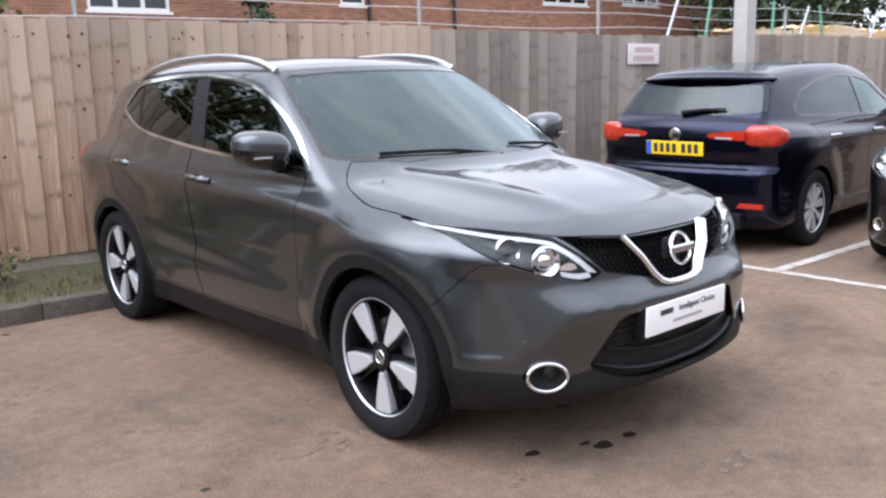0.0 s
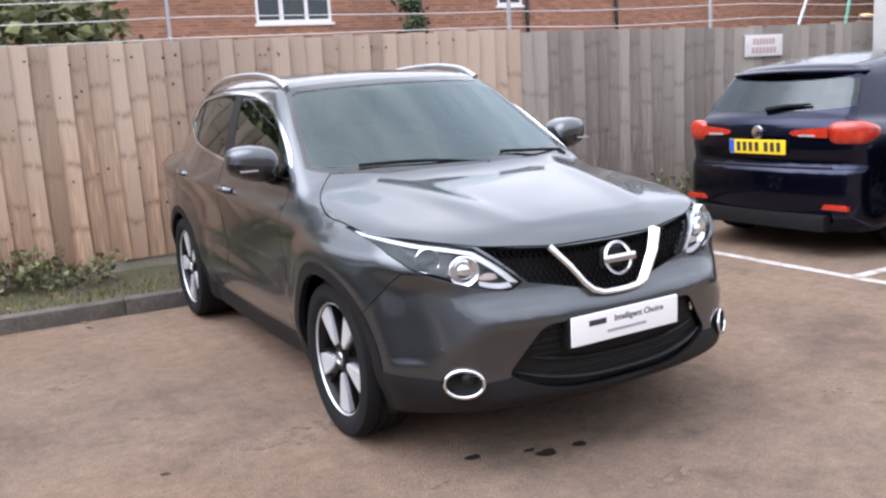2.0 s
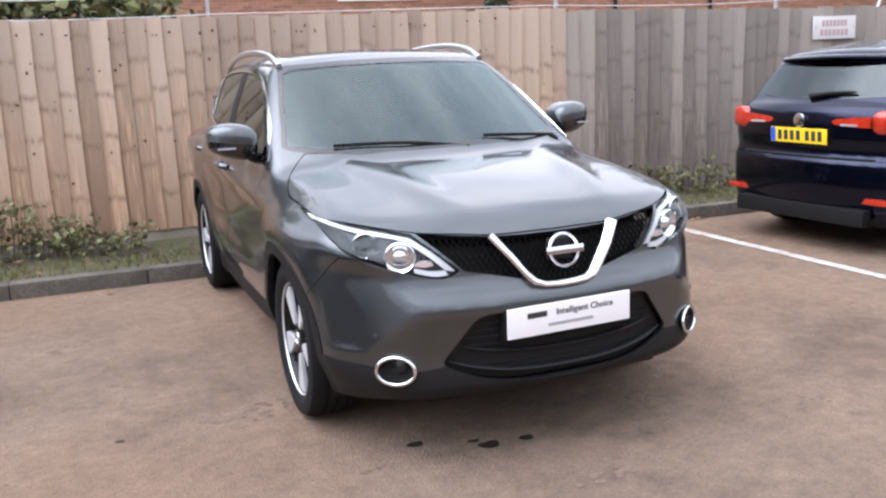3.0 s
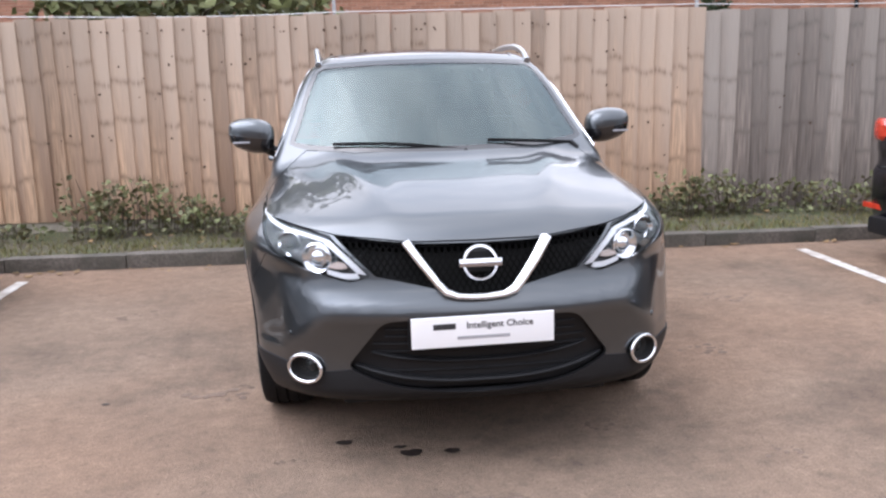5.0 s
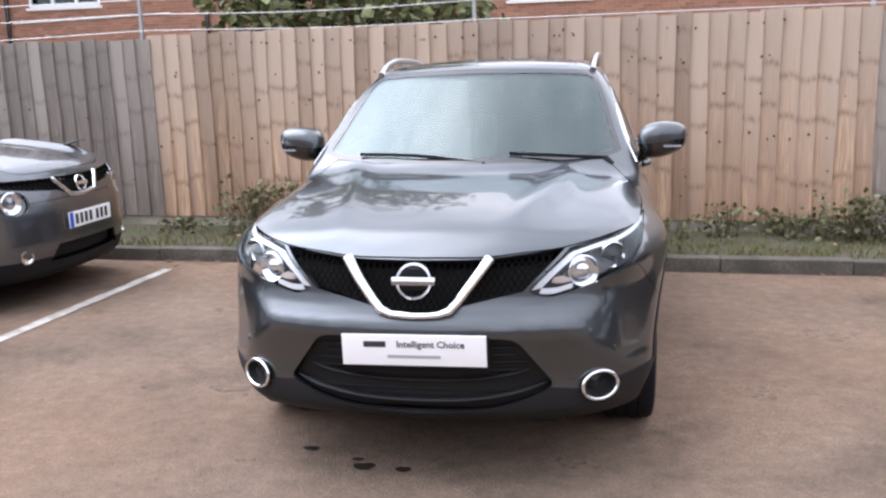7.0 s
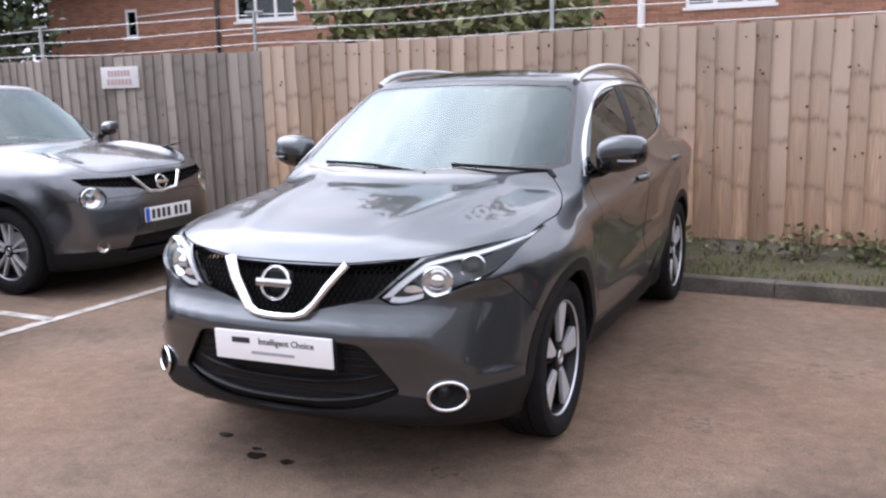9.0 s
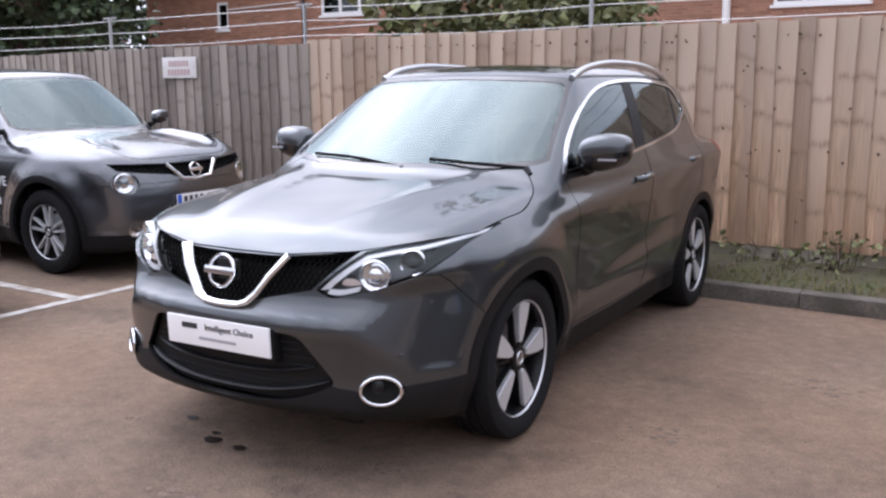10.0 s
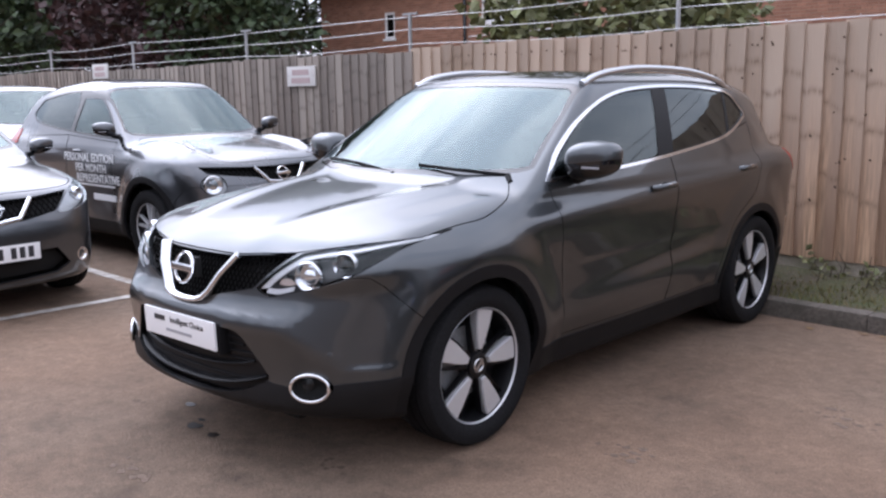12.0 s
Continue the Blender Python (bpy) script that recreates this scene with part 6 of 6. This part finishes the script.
def scuff(x, y, reach, count, seed):
    """A worn, darkened patch of tarmac: many small ragged blots close together."""
    rnd = random.Random(seed)
    bm = bmesh.new()
    for k in range(count):
        a, d = rnd.uniform(0, 6.283), reach * rnd.random() ** .7
        cx, cy, r = x + d * math.cos(a) * 1.4, y + d * math.sin(a) * .8, reach * rnd.uniform(.05, .20)
        bm.faces.new([bm.verts.new((cx + r * math.cos(q) * rnd.uniform(.6, 1.4), cy + r * math.sin(q) * rnd.uniform(.5, 1.1), .0005 + .00002 * k)) for q in np.linspace(0, 6.283, 12)[:-1]])
    return tagged(part("worn_patch", bm, M["tarmac_worn"]), "darkened worn patch in the tarmac", "worn patch", "worn patches", "stuff")


for k, (x, y, reach, count) in enumerate(((-1.06, .16, .16, 26), (-.736, -.69, .05, 10), (-.04, -1.10, .11, 16), (-1.608, .793, .07, 10), (.55, -.55, .08, 10), (1.35, .35, .12, 16), (1.9, 1.3, .14, 14), (-1.75, 1.6, .13, 14), (1.2, -.9, .09, 10))):
    scuff(x, y, reach, count, k + 40)


# ---- weeds, grass, fallen leaves ----
def leaf_cloud(name, mat, place, count, size, seed, spread=1.0):
    """Many small bent leaves at places given by a function, as one mesh."""
    rnd = random.Random(seed)
    V, F = [], []
    for _ in range(count):
        p, up = place(rnd)
        a, t = rnd.uniform(0, 6.283), rnd.uniform(-.9, .9)
        d = Vector((math.cos(a) * math.cos(t), math.sin(a) * math.cos(t), math.sin(t) + up)).normalized()
        s = d.orthogonal().normalized()
        s.rotate(Matrix.Rotation(rnd.uniform(0, 6.283), 3, d))
        l = size * rnd.uniform(.5, 1.4)
        w = l * .28 * spread
        k = len(V)
        mid = p + d * l * .5 + d.cross(s) * l * .10
        V += [p, mid + s * w, p + d * l, mid - s * w]
        F += [(k, k + 1, k + 2), (k, k + 2, k + 3)]
    me = bpy.data.meshes.new(name)
    me.from_pydata([tuple(v) for v in V], [], F)
    me.materials.append(mat)
    return new(name, me)


def weed(u, v, w, h, count, seed):
    rnd = random.Random(seed * 7 + 1)
    stems = [(rnd.gauss(0, w * .45), rnd.gauss(0, .10), h * rnd.uniform(.45, 1.0)) for _ in range(16)]

    def place(r):
        a, b, c = r.choice(stems)
        t = r.random() ** .7
        return Vector((a + r.gauss(0, .05) + .1 * t * math.sin(a * 9), b + r.gauss(0, .05), c * t)), .3

    base = thing("weed", "leafy green weeds growing along the fence foot", "weed", SET @ pose(u, v, .10), "weeds along the fence")
    for nm, mat, share, size in (("leaves", "leaf", .50, .055), ("dry_leaves", "leaf_brown", .22, .05)):
        ob = leaf_cloud(nm, M[mat], place, int(count * share), size, seed, 1.2)
        ob.parent = base
    bm = bmesh.new()
    for a, b, c in stems:
        tube(bm, [(a, b, -.03), (a + .02, b, c * .5), (a + .05 * math.sin(a * 9), b, c)], [.005, .004, .002], 4)
    part("stalk", bm, M["bark"], base)["kind"] = "stuff"
    return base


for k, (u, w, h, n) in enumerate(((-2.75, .22, .50, 520), (-2.35, .22, .55, 620), (-2.0, .22, .36, 420), (-1.62, .25, .30, 380), (1.45, .18, .30, 260), (1.95, .25, .30, 380), (2.35, .28, .42, 560), (2.8, .30, .38, 560), (3.3, .30, .34, 460), (3.8, .3, .32, 400), (-3.4, .2, .18, 200), (.9, .3, .20, 160), (4.6, .4, .3, 360))):
    weed(u, V0 - .30 + (k % 3) * .05, w, h, n, k + 5)


def grass_place(r):
    u = r.uniform(-9, 9)
    v = r.uniform(K0 + .13, V0 - .02)
    p = in_set(u, min(v, V0 - .12), .075)
    return p, 2.2


grass = leaf_cloud("grass", M["grass"], grass_place, 14000, .055, 3, .28)
tagged(grass, "thin dry grass on the verge", "grass", kind="stuff")

rnd = random.Random(9)
bm = bmesh.new()
slab(bm, [(-.03, 0), (-.012, -.016), (.014, -.014), (.034, 0), (.012, .017), (-.014, .014)], .003, None)
for v in bm.verts:
    v.co.z += .010 * (v.co.x / .03) ** 2 + .006 * (v.co.y / .016) ** 2
leaf_me = bpy.data.meshes.new("fallen_leaf")
bm.to_mesh(leaf_me), bm.free()
leaf_me.materials.append(M["leaf_dry"])
for k in range(46):
    u = rnd.choice([rnd.uniform(-3.2, -1.5), rnd.uniform(1.3, 4.5), rnd.uniform(-6, 6)])
    on_verge = rnd.random() < .35
    v = rnd.uniform(K0 + .15, V0 - .25) if on_verge else K0 - abs(rnd.gauss(.03, .10))
    o = new("fallen_leaf", leaf_me)
    o.matrix_world = SET @ pose(u, v, .13 if on_verge else .001, rnd.uniform(-8, 8), rnd.uniform(-8, 8), rnd.uniform(0, 360)) @ Matrix.Scale(rnd.uniform(.6, 1.3), 4)
    tagged(o, "small dry brown fallen leaf by the kerb", "leaf", "fallen leaves")


# ---- signs, wires, posts on the fence ----
def sign(u, z, w=.56, h=.235):
    s = thing("sign", "small white parking sign screwed to the fence", "sign", SET @ pose(u, V0 - .045, z), "parking signs")
    bm = bmesh.new()
    box(bm, (-w / 2, -.006, -h / 2), (w / 2, .012, h / 2), .003)
    part("panel", bm, M["sign"], s, smooth=40)
    for zz, ww, mat in ((.045, .34, "ink_red"), (-.05, .38, "ink_red")):
        n = 7
        for k in range(n):
            bm = bmesh.new()
            x0 = -ww / 2 + ww * k / n
            box(bm, (x0, -.009, zz - .032), (x0 + ww / n * .72, -.004, zz + .032))
            part("letter_bar", bm, M["sign_ink"], s)
    for a in (-1, 1):
        bm = bmesh.new()
        lathe(bm, [(-.004, .008), (-.010, .006), (-.011, .0005)], 10, "y", Matrix.Translation((a * (w / 2 - .03), 0, 0)))
        part("screw", bm, M["galv"], s)
    return s


sign(5.77, 1.655)
sign(-5.66, 1.67)
sign(-11.15, 1.86)

for k, z in enumerate((1.955, 2.11, 2.255)):
    bm = bmesh.new()
    pts = []
    for i in range(-76, 57):
        u = i * .25
        sag = .018 * math.sin(math.pi * ((u + 7) % 3.2) / 3.2)
        pts.append(in_set(u, V0 + .05 + .02 * k, z - sag + (.012 * math.sin(u * 1.3 + k))))
    tube(bm, pts, .004, 4)
    for i in range(-70, 50):
        p = in_set(i * .27, V0 + .05 + .02 * k, z)
        tube(bm, [p + Vector((-.012, 0, .012)), p + Vector((.012, 0, -.012))], .0016, 3)
    tagged(part("barbed_wire", bm, M["wire"]), "strand of barbed wire strung above the fence", "wire", "wires over the fence")
for k, u in enumerate((-16.6, -13.4, -10.2, -7.0, -3.85, -.65, 2.55, 5.1, 9.0)):
    bm = bmesh.new()
    box(bm, (-.014, .03, 1.0), (.014, .06, 2.29), .004)
    box(bm, (-.11, .035, 2.27), (.11, .06, 2.29), .004)
    o = part("wire_post", bm, M["galv"])
    o.matrix_world = SET @ pose(u, V0 + .03, 0)
    tagged(o, "thin galvanised post carrying the barbed wire", "post", "wire posts")
for k, (u, lean, mat) in enumerate(((6.9, 24, "galv"), (7.7, 12, "green_post"), (9.3, 3, "green_post"), (10.1, 26, "galv"), (10.7, -14, "green_post"), (12.3, 24, "galv"))):
    bm = bmesh.new()
    tube(bm, [(0, 0, -.3), (0, 0, .42)], .02, 8)
    o = part("stake", bm, M[mat])
    o.matrix_world = SET @ pose(u, V0 + .45, 1.98, 0, lean, 0)
    tagged(o, "slanted metal stake standing behind the fence", "stake", "stakes behind the fence")
bm = bmesh.new()
box(bm, (-.10, -.10, -.2), (.10, .10, 4.6), .02)
o = part("concrete_post", bm, material("concrete_post", (.48, .47, .45), .9, vary=.12, grain=40, bump=.003, tint=(.40, .39, .37), broad=3))
o.matrix_world = SET @ pose(7.55, V0 - .22, 0)
tagged(o, "square pale concrete lamp post in front of the fence", "post")


def tarpaulin(u, w, h, seed):
    bm = bmesh.new()
    n = 26
    rows = []
    for i in range(n + 1):
        x = -w / 2 + w * i / n
        zt = h * (1 - .25 * (2 * i / n - 1) ** 2) + .03 * noise.noise((i * .5, seed, 0))
        rows.append([bm.verts.new((x, -.25 + .5 * j / 6 + .03 * noise.noise((i * .6, j, seed)), (zt if 0 < j < 6 else -.5) + .05 * noise.noise((i * .8, j * .7, seed + 3)))) for j in range(7)])
    for a, b in zip(rows, rows[1:]):
        for j in range(6):
            bm.faces.new((a[j], b[j], b[j + 1], a[j + 1]))
    o = part("tarpaulin", bm, M["canvas"], smooth=60)
    o.matrix_world = SET @ pose(u, V0 + .75, 1.90)
    return tagged(o, "crumpled ochre sheeting heaped behind the fence", "tarpaulin", "sheets behind the fence")


tarpaulin(9.3, 1.6, .12, 1), tarpaulin(11.3, 2.4, .20, 2), tarpaulin(13.6, 2.0, .16, 3)


# ---- houses and trees beyond the fence ----
def brick_wall(x0, x1, z0, z1, holes, y):
    """Courses of single bricks over a mortar face, left open at the windows."""
    V, F = [], []
    z, row = z0, 0
    while z < z1:
        x = x0 - (.1125 if row % 2 else 0)
        while x < x1:
            a, b = max(x, x0), min(x + .215, x1)
            for h0, h1, g0, g1 in holes:
                if z + .065 > g0 and z < g1:
                    if a < h0 < b:
                        b = h0
                    elif a < h1 < b:
                        a = h1
                    elif a >= h0 and b <= h1:
                        b = a
            if b - a > .03:
                k = len(V)
                d = .006 * random.random()
                V += [(p, y + q, r) for q in (-.012 - d, .0) for p, r in ((a, z), (b, z), (b, z + .065), (a, z + .065))]
                F += [(k, k + 1, k + 2, k + 3), (k, k + 4, k + 5, k + 1), (k + 1, k + 5, k + 6, k + 2), (k + 2, k + 6, k + 7, k + 3), (k + 3, k + 7, k + 4, k)]
            x += .225
        z += .075
        row += 1
    me = bpy.data.meshes.new("brickwork")
    me.from_pydata(V, [], F)
    me.materials.append(M["brick"])
    return new("brickwork", me)


def house():
    y = 17.3
    h = thing("house", "long two-storey terrace of red brick with white windows", "house", kind="")
    holes = [(4.54, 6.42, 3.0, 4.25), (-17.82, -17.36, 3.1, 3.9), (-13.82, -11.85, 3.36, 4.5), (-1.63, .24, 3.06, 4.3), (11.2, 12.0, 3.32, 4.3), (19.1, 21.3, 3.62, 4.7), (23.2, 25.3, 3.72, 4.8)]
    bm = bmesh.new()
    xs = sorted({-20.9, 30.0, *[v for q in holes for v in q[:2]]})
    for a, b in zip(xs, xs[1:]):
        hole = [q for q in holes if q[0] <= a and q[1] >= b]
        if hole:
            box(bm, (a, y, 0), (b, y + .3, hole[0][2]))
            box(bm, (a, y, hole[0][3]), (b, y + .3, 4.8))
        else:
            box(bm, (a, y, 0), (b, y + .3, 4.8))
    box(bm, (-20.9, y + .3, 0), (-20.6, y + 8, 4.8))
    box(bm, (29.7, y + .3, 0), (30, y + 8, 4.8))
    box(bm, (-20.9, y + 8, 0), (30, y + 8.3, 4.8))
    part("wall", bm, M["mortar"], h)
    bw = brick_wall(-20.9, 30, 1.9, 4.6, holes, y)
    bw.parent = h
    bw["kind"] = "stuff"
    bm = bmesh.new()
    slab(bm, [(-.5, 4.85), (4.15, 5.9), (8.8, 4.85), (8.8, 4.7), (4.15, 5.75), (-.5, 4.7)], 51.9, Matrix.Translation((-21.4, y, 0)) @ pose(0, 0, 0, 90, 0, 90))
    part("roof", bm, M["roof_tile"], h)
    for x0, x1, z0, z1 in holes:
        w = new("window")
        w.parent = h
        w.matrix_local = pose(x0, y, z0)
        W, H = x1 - x0, z1 - z0
        bm = bmesh.new()
        for lo, hi in (((0, 0, 0), (W, .07, .07)), ((0, 0, H - .07), (W, .07, H)), ((0, 0, .07), (.07, .07, H - .07)), ((W - .07, 0, .07), (W, .07, H - .07))):
            box(bm, lo, hi, .006)
        if W > 1:
            for f in (1 / 3, 2 / 3):
                box(bm, (W * f - .045, .0, .07), (W * f + .045, .07, H - .07), .006)
        part("window_frame", bm, M["upvc"], w, "white plastic window frame")
        n = 3 if W > 1 else 1
        for k in range(n):
            bm = bmesh.new()
            box(bm, (W * k / n + .05, .04, .07), (W * (k + 1) / n - .05, .046, H - .07))
            part("pane", bm, M["glass_dark"], w)
        bm = bmesh.new()
        box(bm, (-.06, -.06, -.07), (W + .06, .05, -.003), .01)
        part("window_sill", bm, M["upvc"], w, "white window sill")
        bm = bmesh.new()
        box(bm, (.05, .25, .0), (W - .05, .28, H))
        part("curtain", bm, M["liner"], w)
    for x, mat, r in ((-2.59, "upvc", .09), (-14.4, "gloss_black", .05), (12.1, "gloss_black", .05), (15.2, "gloss_black", .05), (-9.0, "gloss_black", .05)):
        bm = bmesh.new()
        tube(bm, [(x, y - .09, 0), (x, y - .09, 4.75)], r, 10)
        part("downpipe", bm, M[mat], h, smooth=60)
    for x0, x1, z in ((-17.4, -14.6, 3.72), (-14.3, -10, 3.05)):
        bm = bmesh.new()
        tube(bm, [(x0, y - .03, z - .05), (x1, y - .03, z + .05)], .02, 6)
        part("wall_cable", bm, M["upvc"], h)
    return h


house()


def tree(x, y, h, r, mat, seed, leaves=5000, low=.25, label="leafy tree behind the fence", leaf=.16):
    t = thing("tree", label, "tree", pose(x, y, 0), "trees beyond the fence")
    rnd = random.Random(seed)
    bm = bmesh.new()
    tube(bm, [(0, 0, -.2), (.05, .02, h * .3), (-.04, .05, h * .62), (.02, 0, h * .85)], [h * .030, h * .022, h * .014, h * .005], 10)
    tips = []
    for k in range(15):
        a, z0 = rnd.uniform(0, 6.283), h * rnd.uniform(.2, .75)
        out = r * rnd.uniform(.45, .9) * (1 - .35 * abs(z0 / h - .5))
        e = Vector((math.cos(a) * out, math.sin(a) * out, min(h * .97, z0 + h * rnd.uniform(.08, .28))))
        tube(bm, [(0, 0, z0), tuple(Vector((0, 0, z0)).lerp(e, .5) + Vector((0, 0, .1))), tuple(e)], [h * .011, h * .007, h * .003], 6)
        tips.append(e)
    part("trunk", bm, M["bark"], t, smooth=60)
    lumps = [(e, r * rnd.uniform(.25, .48)) for e in tips] + [(Vector((rnd.gauss(0, r * .4), rnd.gauss(0, r * .4), h * rnd.uniform(low, .98))), r * rnd.uniform(.22, .42)) for _ in range(22)]

    def place(q):
        c, s = q.choice(lumps)
        d = Vector((q.gauss(0, 1), q.gauss(0, 1), q.gauss(0, 1))).normalized()
        return c + d * s * q.random() ** .45, .0

    ob = leaf_cloud("crown", mat, place, leaves, leaf, seed, 1.4)
    ob.parent = t
    return t


tree(-2.1, 6.0, 3.7, 1.5, M["leaf"], 3, 9000, .30, "bushy green tree close behind the fence", .13)
tree(-29, 21, 11, 4.2, M["leaf_tree"], 5, 6500, leaf=.34)
tree(-25.5, 24, 10, 3.6, M["leaf_tree"], 6, 6000, leaf=.34)
tree(-24, 13.5, 8.5, 3.4, M["leaf_red"], 7, 6500, label="purple-leaved tree behind the fence", leaf=.30)
tree(-19.5, 12.5, 7.0, 2.5, M["leaf_tree"], 8, 5500, leaf=.26)
tree(-31, 15, 9, 4, M["leaf_red"], 9, 6000, label="reddish-brown tree in the distance", leaf=.34)
tree(27, 13, 8, 4.0, M["leaf_tree"], 10, 6000, leaf=.30)
tree(33, 15, 9, 4.5, M["leaf_tree"], 11, 6000, leaf=.34)
tree(7.9, 16.2, 3.6, .62, M["leaf_tree"], 12, 2600, .1, "narrow dark green conifer by the house wall", .10)
tree(-38, 24, 10, 4.6, M["leaf_red"], 13, 6500, label="reddish-brown tree in the distance", leaf=.4)
tree(-44, 18, 10, 4.6, M["leaf_tree"], 14, 6000, leaf=.4)
tree(-36, 11, 8, 4.0, M["leaf_tree"], 15, 6000, leaf=.34)
tree(-27, 8.5, 6.5, 2.6, M["leaf_tree"], 16, 4500, leaf=.28)
tree(22, 21, 9, 4.0, M["leaf_tree"], 17, 5000, leaf=.34)

# unseen plain walls added behind the camera: close the place, darken low reflections
for lo, hi in (((-34, -17.4, 0), (34, -17, 5.0)), ((33.6, -17, 0), (34, 12, 4.5)), ((-34, -17, 0), (-33.6, 2, 4.5))):
    bm = bmesh.new()
    box(bm, lo, hi)
    tagged(part("boundary_wall", bm, material("boundary_wall", (.20, .15, .125), .9, vary=.2, grain=30, bump=.004, tint=(.16, .13, .115), broad=.5)), "unseen plain brown wall added to darken low reflections", "wall", kind="structure")
